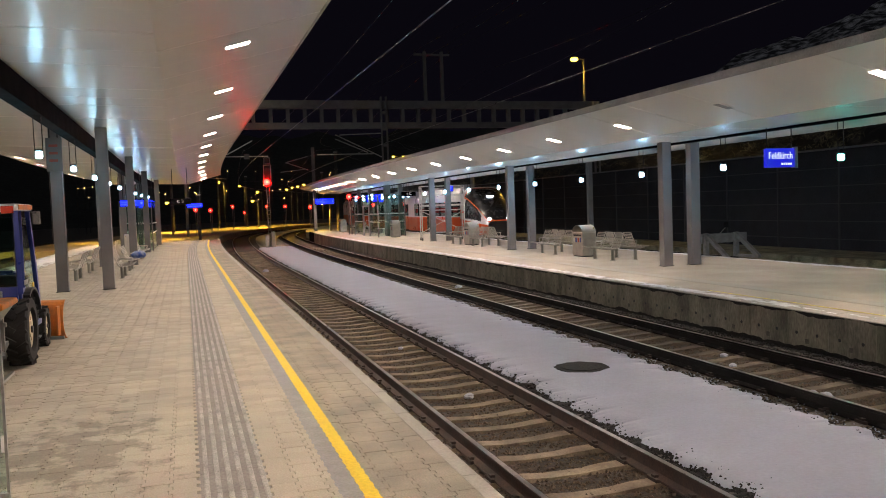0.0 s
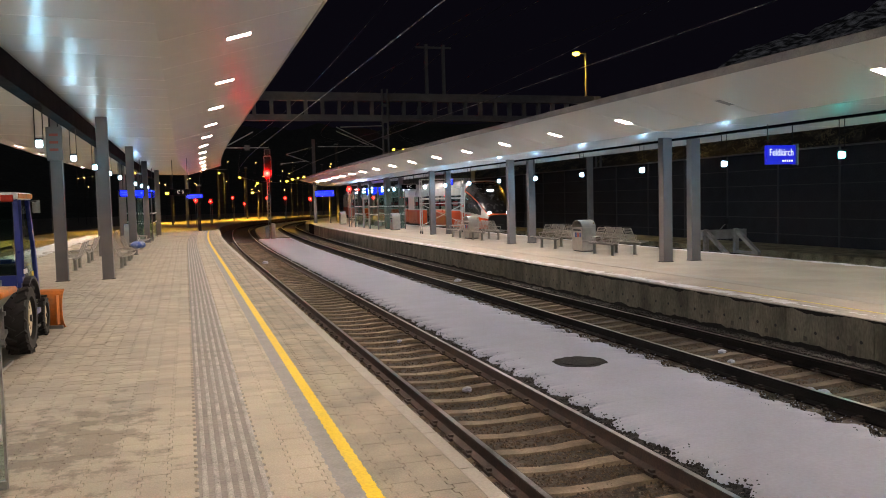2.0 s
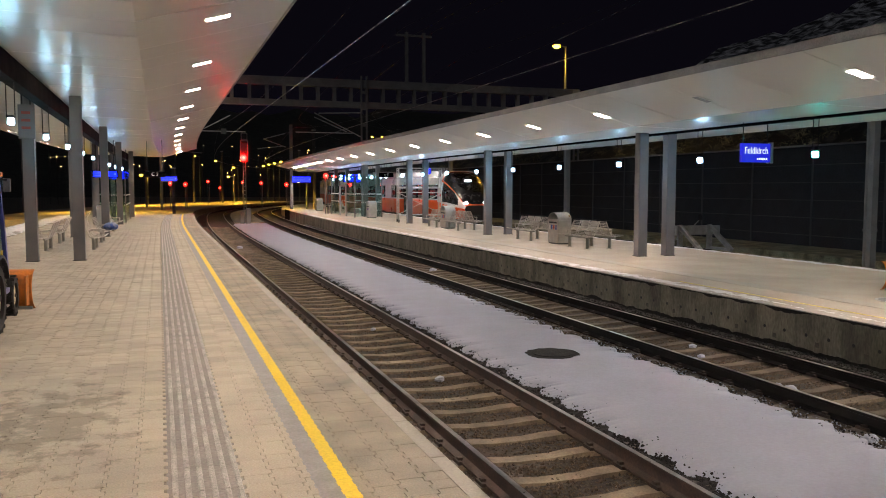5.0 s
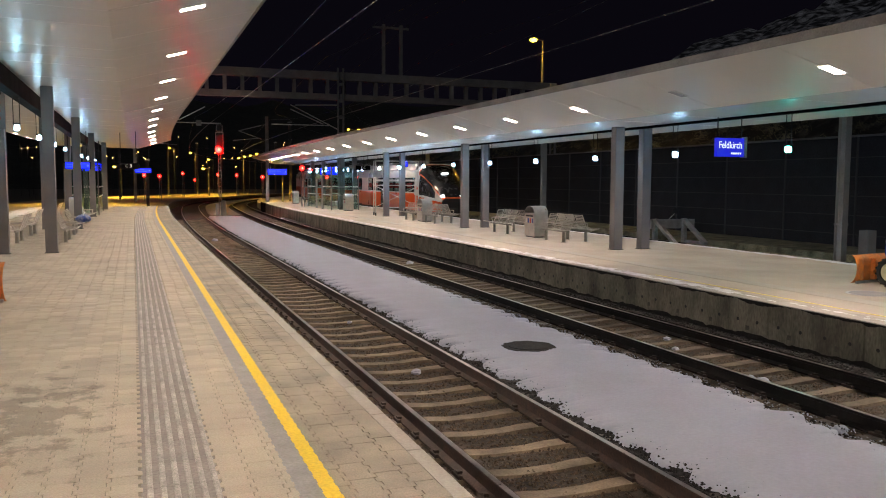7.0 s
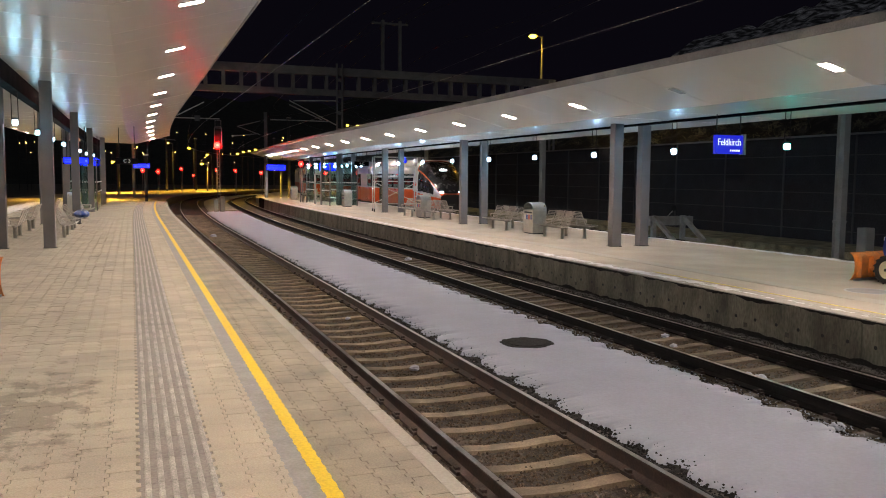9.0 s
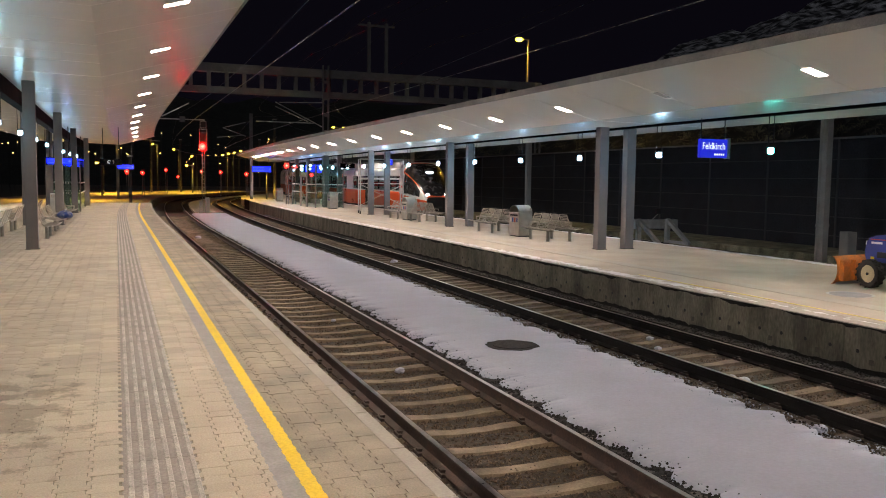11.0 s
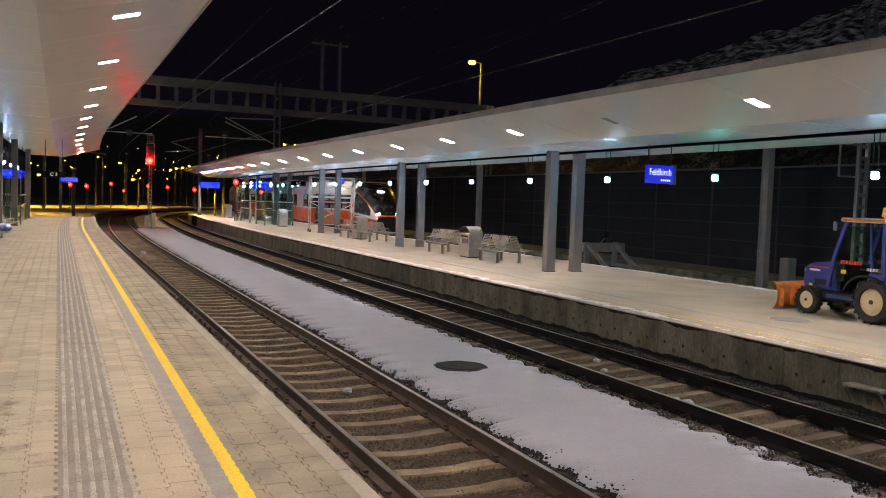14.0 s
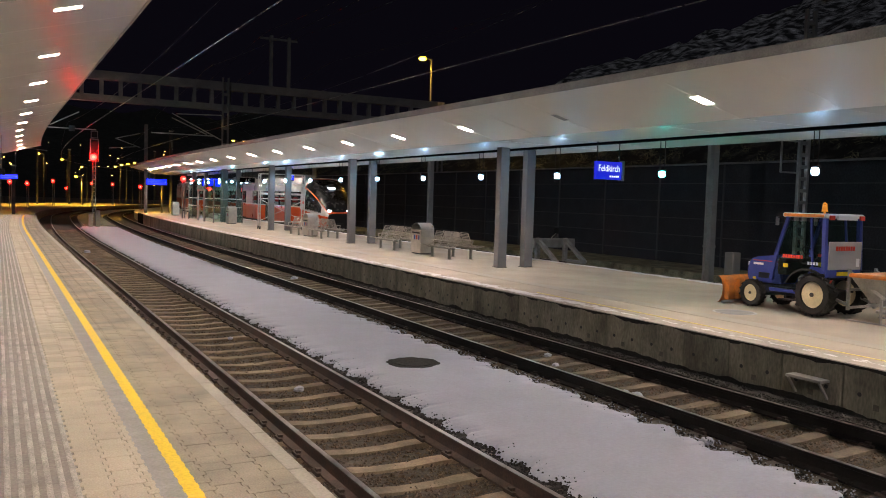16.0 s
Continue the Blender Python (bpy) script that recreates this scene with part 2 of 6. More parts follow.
E_LAMP = glow("lamp_panel_warm", (1.0, 0.82, 0.69), 300.0)
E_LAMPWEAK = glow("lamp_panel_dim", (1.0, 0.82, 0.69), 45.0)
E_HANG = glow("hanging_lamp_lens", (0.34, 0.76, 1.0), 95.0)
E_HANGBLUE = glow("hanging_lamp_blue_lens", (0.33, 0.66, 1.0), 235.0)
E_HANGTEAL = glow("hanging_lamp_teal_lens", (0.05, 1.0, 0.85), 125.0)
E_RED = glow("signal_red", (1.0, 0.0012, 0.0009), 300.0)
E_REDFAR = glow("signal_red_far", (1.0, 0.006, 0.004), 22.0)
E_REDCORE = glow("signal_glare_core", (1.0, 0.30, 0.22), 3.0)
E_SODIUM = glow("sodium_lamp_lens", (1.0, 0.60, 0.02), 36.0)
E_BLUE = glow("blue_sign_panel", (0.008, 0.01, 0.55), 1.1)
E_SIGNWHITE = glow("white_sign_letters", (0.9, 0.95, 1.0), 1.2)
E_SCREEN = glow("blue_display_screen", (0.002, 0.010, 0.9), 4.0)
E_TEXT = glow("display_text", (0.35, 0.55, 1.0), 0.5)
E_HEAD = glow("headlight_lens", (0.85, 0.95, 1.0), 14.0)
E_CABIN = glow("train_ceiling_light", (1.0, 0.97, 0.88), 14.0)
E_AMBER = glow("amber_beacon", (1.0, 0.35, 0.02), 0.6)
E_FARWARM = glow("far_street_light", (1.0, 0.62, 0.15), 10.0)


# ---------------------------------------------------------------- mesh helpers
def mesh_of(bm, name, material, smooth=False):
    me = bpy.data.meshes.new(name)
    bm.normal_update()
    bm.to_mesh(me)
    bm.free()
    for m in (material if isinstance(material, (list, tuple)) else [material]):
        me.materials.append(m)
    if smooth:
        for p in me.polygons:
            p.use_smooth = True
    return me


def thing(name, label, category, at=(0, 0, 0), group="", kind="", turn=0):
    """An Empty at the base of a thing that carries its parts."""
    ob = new(name)
    ob.matrix_basis = pose(*at, 0, 0, turn)
    return tagged(ob, label, category, group, kind)


def part(name, bm, material, parent=None, label="", smooth=False):
    ob = new(name, mesh_of(bm, name, material, smooth))
    if parent is not None:
        ob.parent = parent
    if label:
        tagged(ob, label)
    return ob


def solo(name, bm, material, label, category, kind="", group="", smooth=False):
    return tagged(part(name, bm, material, None, "", smooth), label, category, group, kind)


def box(bm, x0, x1, y0, y1, z0, z1, bevel=0.0, mi=0):
    r = bmesh.ops.create_cube(bm, size=1.0)
    vs = r["verts"]
    bmesh.ops.scale(bm, vec=(x1 - x0, y1 - y0, z1 - z0), verts=vs)
    bmesh.ops.translate(bm, vec=((x0 + x1) / 2, (y0 + y1) / 2, (z0 + z1) / 2), verts=vs)
    fs = {f for v in vs for f in v.link_faces}
    for f in fs:
        f.material_index = mi
    if bevel:
        es = {e for v in vs for e in v.link_edges}
        bmesh.ops.bevel(bm, geom=list(es), offset=bevel, segments=2, affect="EDGES", profile=0.5)
    return bm


def boxes(*args, bevel=0.0):
    bm = bmesh.new()
    for a in args:
        box(bm, *a, bevel=bevel)
    return bm


def rod(bm, a, b, r, seg=8, r2=None):
    a, b = Vector(a), Vector(b)
    d = b - a
    q = d.to_track_quat("Z", "Y").to_matrix().to_4x4()
    bmesh.ops.create_cone(bm, cap_ends=True, segments=seg, radius1=r, radius2=r if r2 is None else r2, depth=d.length,
                          matrix=Matrix.Translation((a + b) / 2) @ q)
    return bm


def rods(r, *pairs, seg=8):
    bm = bmesh.new()
    for a, b in pairs:
        rod(bm, a, b, r, seg)
    return bm


def bar(bm, a, b, w, h):
    """A square bar from a to b."""
    a, b = Vector(a), Vector(b)
    d = b - a
    q = d.to_track_quat("Y", "Z").to_matrix().to_4x4()
    bmesh.ops.create_cube(bm, size=1.0, matrix=Matrix.Translation((a + b) / 2) @ q @ Matrix.Diagonal((w, d.length, h, 1)))
    return bm


def bars(w, h, *pairs):
    bm = bmesh.new()
    for a, b in pairs:
        bar(bm, a, b, w, h)
    return bm


def prism(bm, profile, axis, a, b, mi=0):
    """Sweep a closed polygon along an axis; profile in the other two axes."""
    def put(p, t):
        return {"x": (t, p[0], p[1]), "y": (p[0], t, p[1]), "z": (p[0], p[1], t)}[axis]
    lo, hi = [bm.verts.new(put(p, a)) for p in profile], [bm.verts.new(put(p, b)) for p in profile]
    n = len(profile)
    fs = [bm.faces.new(lo), bm.faces.new(hi)]
    for i in range(n):
        fs.append(bm.faces.new((lo[i], lo[(i + 1) % n], hi[(i + 1) % n], hi[i])))
    for f in fs:
        f.material_index = mi
    bmesh.ops.recalc_face_normals(bm, faces=fs)
    return bm


# ---------------------------------------------------------------- the line of the station, which bends to the right far off
BEND_Y, BEND_R = 40.0, 650.0


def bend(y):
    """Sideways shift of the tracks at a distance y along the platform."""
    return max(0.0, y - BEND_Y) ** 2 / (2 * BEND_R) + max(0.0, y - 85.0) ** 2 / 260.0


def along(y0, y1, step=4.0):
    n = max(1, int(math.ceil((y1 - y0) / step)))
    return [y0 + (y1 - y0) * i / n for i in range(n + 1)]


def sweep(bm, profile, y0, y1, step=4.0, closed=True, mi=0, flat=False):
    """Sweep a cross-section (x, z) along the line of the station."""
    rows = [[bm.verts.new((p[0] + (0 if flat else bend(y)), y, p[1])) for p in profile] for y in along(y0, y1, step)]
    n = len(profile)
    fs = []
    for a, b in zip(rows, rows[1:]):
        for i in range(n if closed else n - 1):
            fs.append(bm.faces.new((a[i], a[(i + 1) % n], b[(i + 1) % n], b[i])))
    if closed:
        fs += [bm.faces.new(rows[0]), bm.faces.new(rows[-1])]
    for f in fs:
        f.material_index = mi
    if closed:
        bmesh.ops.recalc_face_normals(bm, faces=fs)
    else:
        for f in fs:
            f.normal_update()
            if f.normal.z < 0:
                f.normal_flip()
    return bm


def rect(x0, x1, z0, z1):
    return [(x0, z0), (x1, z0), (x1, z1), (x0, z1)]


def text_mesh(body, size, align="CENTER"):
    cu = bpy.data.curves.new("lettering", "FONT")
    cu.body, cu.size, cu.align_x, cu.align_y, cu.extrude = body, size, align, "CENTER", 0.002
    ob = bpy.data.objects.new("lettering", cu)
    scene.collection.objects.link(ob)
    bpy.context.view_layer.update()
    me = bpy.data.meshes.new_from_object(ob.evaluated_get(bpy.context.evaluated_depsgraph_get()))
    bpy.data.objects.remove(ob)
    return me


def lettering(body, size, material, parent, m, name="lettering"):
    me = text_mesh(body, size)
    me.materials.clear()
    me.materials.append(material)
    ob = new(name, me)
    ob.parent = parent
    ob.matrix_basis = m
    return ob

# ---------------------------------------------------------------- large structure
P1_EDGE, P2_EDGE, P2_FAR, P1_FAR = 1.98, 9.90, 16.8, -7.45
RAIL_Z, BED_Z, SNOW_Z = -0.63, -0.88, -0.745
TRACKS = (3.69, 8.56, 18.55)

bm = bmesh.new()
bm.faces.new([bm.verts.new(p) for p in ((-900, -300, -1.3), (900, -300, -1.3), (900, 1500, -1.3), (-900, 1500, -1.3))])
solo("ground", bm, M_SOIL, "dark bare ground beyond the tracks", "ground", "structure")

bm = bmesh.new()
sweep(bm, [(P1_EDGE, -1.25), (11.2, -1.25), (11.2, BED_Z), (P1_EDGE, BED_Z)], -12, 150)
solo("ballast_bed", bm, M_BALLAST, "brown crushed-stone ballast bed under the tracks", "ballast", "structure")
bm = bmesh.new()
sweep(bm, [(P2_FAR, -1.25), (24.5, -1.25), (24.5, BED_Z), (P2_FAR, BED_Z)], -12, 150)
solo("ballast_bed_far", bm, M_BALLAST, "dark ballast bed beyond the island platform", "ballast", "structure")
bm = bmesh.new()
sweep(bm, [(-22, -1.25), (P1_FAR, -1.25), (P1_FAR, BED_Z), (-22, BED_Z)], -12, 150)
solo("ballast_bed_left", bm, M_BALLAST, "dark ballast bed of the yard tracks", "ballast", "structure")

bm = bmesh.new()
sweep(bm, [(P1_FAR, -1.2), (P1_EDGE - 0.10, -1.2), (P1_EDGE - 0.10, -0.007), (P1_FAR, -0.007)], -12, 67)
platform_1 = solo("platform_near", bm, M_JOINT, "concrete paved station platform with tactile strip", "platform", "structure")
bm = bmesh.new()
sweep(bm, [(P2_EDGE + 0.16, -1.2), (P2_FAR, -1.2), (P2_FAR, 0), (P2_EDGE + 0.16, 0)], -12, 78)
platform_2 = solo("platform_island", bm, M_PAVE, "pale asphalt island platform with snowy edge", "platform", "structure")

# island platform front wall, slabs are added as pieces later
bm = bmesh.new()
sweep(bm, rect(P2_EDGE + 0.05, P2_EDGE + 0.155, -1.2, -0.012), -12, 78)
solo("platform_wall_island", bm, M_BEAM, "stained concrete platform edge wall", "wall", "structure")


def rail_profile(x):
    return [(x - .075, RAIL_Z - .195), (x + .075, RAIL_Z - .195), (x + .075, RAIL_Z - .172), (x + .014, RAIL_Z - .14), (x + .014, RAIL_Z - .045),
            (x + .036, RAIL_Z - .035), (x + .036, RAIL_Z - .004), (x - .036, RAIL_Z - .004), (x - .036, RAIL_Z - .035), (x - .012, RAIL_Z - .045),
            (x - .014, RAIL_Z - .14), (x - .075, RAIL_Z - .172)]


def rail(x, y0, y1, body):
    ob = thing("rail", "rust-brown steel rail with a polished running surface", "rail", group="rails")
    bm = bmesh.new()
    sweep(bm, rail_profile(x), y0, y1, 3.0)
    part("rail_body", bm, body, ob)
    bm = bmesh.new()
    sweep(bm, [(x - .030, RAIL_Z - .005), (x + .030, RAIL_Z - .005), (x + .026, RAIL_Z), (x - .026, RAIL_Z)], y0, y1, 3.0)
    part("running_surface", bm, M_RAILTOP, ob, "worn shiny rail head")


for c in TRACKS:
    for s in (-0.753, 0.753):
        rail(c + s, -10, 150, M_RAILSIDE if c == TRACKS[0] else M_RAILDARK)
for c in (21.85,):
    for s in (-0.753, 0.753):
        rail(c + s, 30, 150, M_RAILDARK)
for c in (-9.2, -13.6):
    for s in (-0.753, 0.753):
        rail(c + s, -10, 150, M_RAILDARK)


def panelled(bm, p, q, y0, y1, step, rnd):
    """Soffit panels side by side with open joints, each a hair out of plane."""
    y = y0
    while y < y1 - .01:
        ya, yb = y + .006, min(y + step, y1) - .006
        vs = []
        for yy in (ya, yb):
            off = rnd.uniform(-.004, .004)
            for (x, z), up in ((p, 0), (q, 0), (q, .03), (p, .03)):
                vs.append(bm.verts.new((x + bend(yy), yy, z + up + (off + rnd.uniform(-.001, .001)) * (1 - up / .03))))
        for f in ((0, 1, 2, 3), (7, 6, 5, 4), (0, 4, 5, 1), (1, 5, 6, 2), (2, 6, 7, 3), (3, 7, 4, 0)):
            bm.faces.new([vs[i] for i in f])
        y += step
    bmesh.ops.recalc_face_normals(bm, faces=bm.faces[:])
    return bm


def canopy(name, x_col, soffit, beam, half, y0, y1, slope_mat, flat_mat, step):
    """Cross-section points: track-side edge, fold, far fold, far edge; a roof sheet lies on top."""
    ob = thing(name, "white-panelled platform canopy with a folded underside", "canopy", kind="structure")
    rnd = random.Random(11)
    for nm, p, q in zip(("soffit_slope", "soffit_flat", "soffit_slope"), soffit, soffit[1:]):
        part(nm, panelled(bmesh.new(), p, q, y0, y1, step, rnd), flat_mat if nm == "soffit_flat" else slope_mat, ob)
    (xa, za), (xb, zb), (xc, zc), (xd, zd) = soffit
    s = 1 if xa > xd else -1
    bm = bmesh.new()
    sweep(bm, [(xa, za + .035), (xb, zb + .035), (xc, zc + .035), (xd, zd + .035), (xd - s * .03, zd - .015), (xd - s * .04, zd + .13), (x_col, za + .35), (xa + s * .04, za + .13),
               (xa + s * .04, za - .015), (xa + s * .004, za - .015)], y0, y1)
    part("roof", bm, M_ROOF, ob, "grey sheet-metal roof edge")
    bm = bmesh.new()
    sweep(bm, rect(x_col - half, x_col + half, *beam), y0, y1)
    part("beam", bm, M_BEAM, ob, "dark steel ridge beam")
    return ob


# track-side edge, fold, far fold, far edge
C1 = ((2.20, 5.14), (-0.28, 4.45), (-6.2, 4.60), (-8.1, 5.12))
C2 = ((9.70, 4.19), (11.9, 3.63), (15.84, 3.57), (18.04, 4.16))
canopy_1 = canopy("canopy_near", -2.72, C1, (4.05, 4.49), .13, -8, 70, M_SOFFIT, M_SOFFIT, 1.325)
canopy_2 = canopy("canopy_island", 13.87, C2, (3.545, 3.61), .09, -8, 84, M_SOFFIT2, M_SOFFIT3, 2.085)


def soffit_at(prof, x):
    """Height and slope of a soffit at x."""
    for (xa, za), (xb, zb) in zip(prof, prof[1:]):
        if min(xa, xb) <= x <= max(xa, xb):
            return za + (zb - za) * (x - xa) / (xb - xa), math.degrees(math.atan2(zb - za, xb - xa) if xb > xa else math.atan2(za - zb, xa - xb))
    return prof[0][1], 0.0


def column(x, y, top, w=0.30, d=0.26):
    ob = thing("canopy_column", "grey-painted square steel canopy column", "column", (x + bend(y), y, 0), "canopy columns")
    part("shaft", boxes((-w / 2, w / 2, -d / 2, d / 2, 0, top), bevel=0.012), M_COLUMN, ob)
    part("base_plate", boxes((-w / 2 - .02, w / 2 + .02, -d / 2 - .02, d / 2 + .02, 0, 0.012)), M_BEAM, ob)
    return ob


for y in (-3.0, 21.1, 33.1, 45.0, 56.6, 68.5):
    column(13.40, y, 3.62)
    column(14.35, y, 3.60)
for y in (-1.0, 24.75, 36.6, 48.5, 60.4):
    column(-3.30, y, 4.52)
    column(-2.12, y, 4.49)

# ---------------------------------------------------------------- lamps of the canopies
def strip_lamp(prof, x, y, lit=True, power=1050):
    z, slope = soffit_at(prof, x)
    ob = thing("recessed_lamp", "lit rectangular downlight recessed in the canopy underside" if lit else "unlit rectangular downlight in the canopy underside",
               "lamp", group="canopy downlights")
    ob.matrix_basis = pose(x + bend(y), y, z - 0.004, 0, -slope, 0)
    for a in ((-.21, .21, -.115, -.10), (-.21, .21, .10, .115), (-.21, -.195, -.10, .10), (.195, .21, -.10, .10)):
        part("frame", boxes((*a, -.012, .012)), M_SOFFIT2, ob)
    part("lens", boxes((-.195, .195, -.10, .10, -.008, .006)), (E_LAMP if power > 500 else E_LAMPWEAK) if lit else M_STEEL, ob)
    if lit:
        d = bpy.data.lights.new("downlight_beam", "SPOT")
        d.energy, d.color, d.spot_size, d.spot_blend, d.shadow_soft_size = power, (1.0, 0.80, 0.655), radians(130), 1.0, .15
        lo = new("downlight_beam", d)
        lo.parent = ob
        lo.matrix_basis = pose(0, 0, -.02, 0, slope, 0)


for i in range(-4, 11):
    strip_lamp(C1, 0.97, 14.25 + 5.3 * i, True, 1000)
for i in range(-4, 11):
    strip_lamp(C1, -6.9, 14.25 + 5.3 * i, True, 820)
for i in range(-4, 17):
    strip_lamp(C2, 10.9, 10.73 + 4.17 * i, i != 1, 570)
for i in range(-3, 13):
    strip_lamp(C2, 16.84, 10.73 + 4.17 * i, True, 420)


def pendant(x, y, z, top, teal=False, blue=False):
    ob = thing("pendant_lamp", "teal-tinted glowing pendant box lamp on two rods" if teal else "glowing cool-white pendant box lamp hung on two rods",
               "lamp", (x + bend(y), y, z), "pendant lamps")
    part("lens", boxes((-.06, .06, -.055, .055, -.065, .075), bevel=.03), E_HANGTEAL if teal else E_HANGBLUE if blue else E_HANG, ob)
    part("housing", boxes((-.08, .08, -.07, .07, .075, .12), bevel=.012), M_BLACK, ob)
    for s in (-.0735, .0735):
        part("wire_guard", boxes((s - .0025, s + .0025, -.06, .06, -.03, -.015)), M_BLACK, ob)
    for s in (-.075, .075):
        part("hanger", rods(.010, ((s, 0, .10), (s, 0, top - z))), M_BLACK, ob)


for i in range(-2, 15):
    pendant(13.87, 14.82 + 4.17 * i, 2.75, 3.56, i == 0, True)
for i in range(-2, 9):
    pendant(-2.72, 18.15 + 5.3 * i, 3.29, 4.14)


# ---------------------------------------------------------------- overhead line: gantry, masts, wires
GY = 58.0
gan = thing("overhead_gantry", "grey steel portal gantry carrying the overhead line", "gantry")
for z0, z1 in ((7.67, 7.75), (8.02, 8.09), (9.07, 9.14), (9.54, 9.63)):
    part("chord", boxes((-6.0, 31.0, GY - .25, GY + .25, z0, z1)), M_GANTRY, gan)
for y in (GY - .22, GY + .22):
    for z0, z1 in ((7.75, 8.02), (9.14, 9.54)):
        part("chord_web", boxes((-6.0, 31.0, y - .02, y + .02, z0, z1)), M_GANTRY, gan)
for i in range(31):
    x = -4.61 + 1.172 * i
    for y in (GY - .18, GY + .18):
        part("batten", boxes((x - .105, x + .105, y - .02, y + .02, 8.09, 9.07)), M_GANTRY, gan)
for a, b in (((13.6, 7.31), (10.6, 7.20)), ((13.6, 5.62), (10.3, 7.22)), ((12.6, 5.95), (10.3, 6.92)), ((9.0, 5.86), (13.0, 5.86)), ((2.9, 5.95), (4.6, 6.87)), ((1.0, 5.8), (5.6, 5.8))):
    part("bracket_tube", rods(.035, ((a[0], GY - .34, a[1]), (b[0], GY - .34, b[1]))), M_ALU, gan)
part("bracket_plate", boxes((4.0, 4.35, GY - .40, GY - .36, 5.62, 5.98)), M_GANTRY, gan)
for x in (-2.75, 13.85, 30.7):
    z0, z1 = (-1.3, 9.6) if x > 20 else (0, 9.9)
    for s in (-.19, .19):
        part("mast_post", boxes((x + s - .05, x + s + .05, GY - .42, GY - .26, z0, z1)), M_GANTRY, gan)
    for i in range(8):
        part("mast_plate", boxes((x - .14, x + .14, GY - .41, GY - .39, z0 + .6 + 1.15 * i, z0 + .8 + 1.15 * i)), M_GANTRY, gan)
for x in (17.1, 18.4):
    part("top_post", boxes((x - .11, x + .11, GY - .1, GY + .1, 9.6, 13.2)), M_GANTRY, gan)
part("cross_arm", boxes((16.3, 19.0, GY - .06, GY + .06, 12.9, 13.05)), M_GANTRY, gan)
for x in (16.4, 17.1, 18.4, 18.9):
    bm = bmesh.new()
    for k in range(4):
        rod(bm, (x, GY, 13.05 + .09 * k), (x, GY, 13.09 + .09 * k), .07 - .012 * k, 10)
    part("insulator", bm, M_BLACK, gan)


def tube(pts, r, seg=6):
    """One continuous tube through points."""
    bm = bmesh.new()
    prev = None
    for k, p in enumerate(pts):
        d = (Vector(pts[min(k + 1, len(pts) - 1)]) - Vector(pts[max(k - 1, 0)])).normalized()
        side = d.cross(Vector((0, 0, 1))).normalized()
        up = side.cross(d)
        ring = [bm.verts.new(Vector(p) + r * (math.cos(2 * math.pi * i / seg) * side + math.sin(2 * math.pi * i / seg) * up)) for i in range(seg)]
        if prev:
            for i in range(seg):
                bm.faces.new((prev[i], prev[(i + 1) % seg], ring[(i + 1) % seg], ring[i]))
        prev = ring
    return bm


def wire(name, label, x, z, r, material, sag=.25, span=55.0):
    """A wire along the track that sags between its supports."""
    pts = []
    for y in along(-30, 150, 3.0):
        t = ((y - GY) / span) % 1.0
        pts.append((x + bend(y), y, z - sag * 4 * t * (1 - t)))
    return solo(name, tube(pts, r), material, label, "cable", group="overhead wires")


for c in (3.70, 8.64, 18.55):
    wire("contact_wire", "thin bright copper contact wire over the track", c, 4.87, .009, M_COPPER, 0.0)
    wire("catenary_wire", "thin dark carrying wire over the track", c, 6.2, .005, M_CABLE, 0.8 if c < 5 else 1.1)
for x, z in ((12.5, 10.6), (16.4, 13.4), (18.9, 13.4), (21.5, 11.9)):
    wire("feeder_cable", "slack dark feeder cable high above the tracks", x, z, .012, M_CABLE, 0.9)


def cantilever(x, y, reach, z=5.4):
    ob = thing("catenary_mast", "grey steel overhead-line mast with a slanting bracket arm", "mast", (x, y, -0.8), "overhead line masts")
    part("post", boxes((-.14, .14, -.12, -.10, 0, 8.8), (-.14, .14, .10, .12, 0, 8.8), (-.015, .015, -.10, .10, 0, 8.8)), M_GANTRY, ob)
    part("top_tube", rods(.035, ((0, 0, 8.1), (reach, 0, 7.4))), M_STEEL, ob)
    part("stay_tube", rods(.035, ((0, 0, 6.5), (reach, 0, 7.4))), M_STEEL, ob)
    part("register_arm", rods(.03, ((reach * .3, 0, 6.75), (reach * 1.2, 0, 6.5))), M_STEEL, ob)
    for za, zb in ((8.05, 7.96), (6.58, 6.67)):
        part("insulator", rods(.07, ((reach * .08, 0, za), (reach * .2, 0, zb))), M_BLACK, ob)


cantilever(11.95, 79.5, -2.6)
cantilever(0.2, 92.0, 3.5)


def steel_mast(x, y, h=8.6, w=.12):
    ob = thing("steel_mast", "tall grey H-section steel mast beside the noise barrier", "mast", (x, y, -1.3), "masts by the barrier")
    part("flange", boxes((-w, w, -.16, -.135, .25, h)), M_PALEMAST, ob)
    part("flange", boxes((-w, w, .135, .16, .25, h)), M_PALEMAST, ob)
    part("web", boxes((-.015, .015, -.135, .135, .25, h)), M_PALEMAST, ob)
    part("footing", boxes((-.35, .35, -.35, .35, 0, .27), bevel=.02), M_COPING, ob)
    part("strap", boxes((-w - .015, w + .015, -.175, .175, 1.9, 1.98)), M_PALEMAST, ob)


steel_mast(22.0, 21.0)
steel_mast(22.6, 43.5)
steel_mast(22.6, 64.0, 5.6)
cab = thing("relay_cabinet", "small grey lineside cabinet beside the mast", "cabinet", (22.75, 20.6, -1.3))
part("body", boxes((-.2, .2, -.18, .18, .1, 1.75), bevel=.02), M_PALEMAST, cab)
part("door", boxes((-.17, .17, -.20, -.182, .3, 1.65)), M_PALEMAST, cab)
part("plinth", boxes((-.18, .18, -.15, .15, 0, .1)), M_COPING, cab)

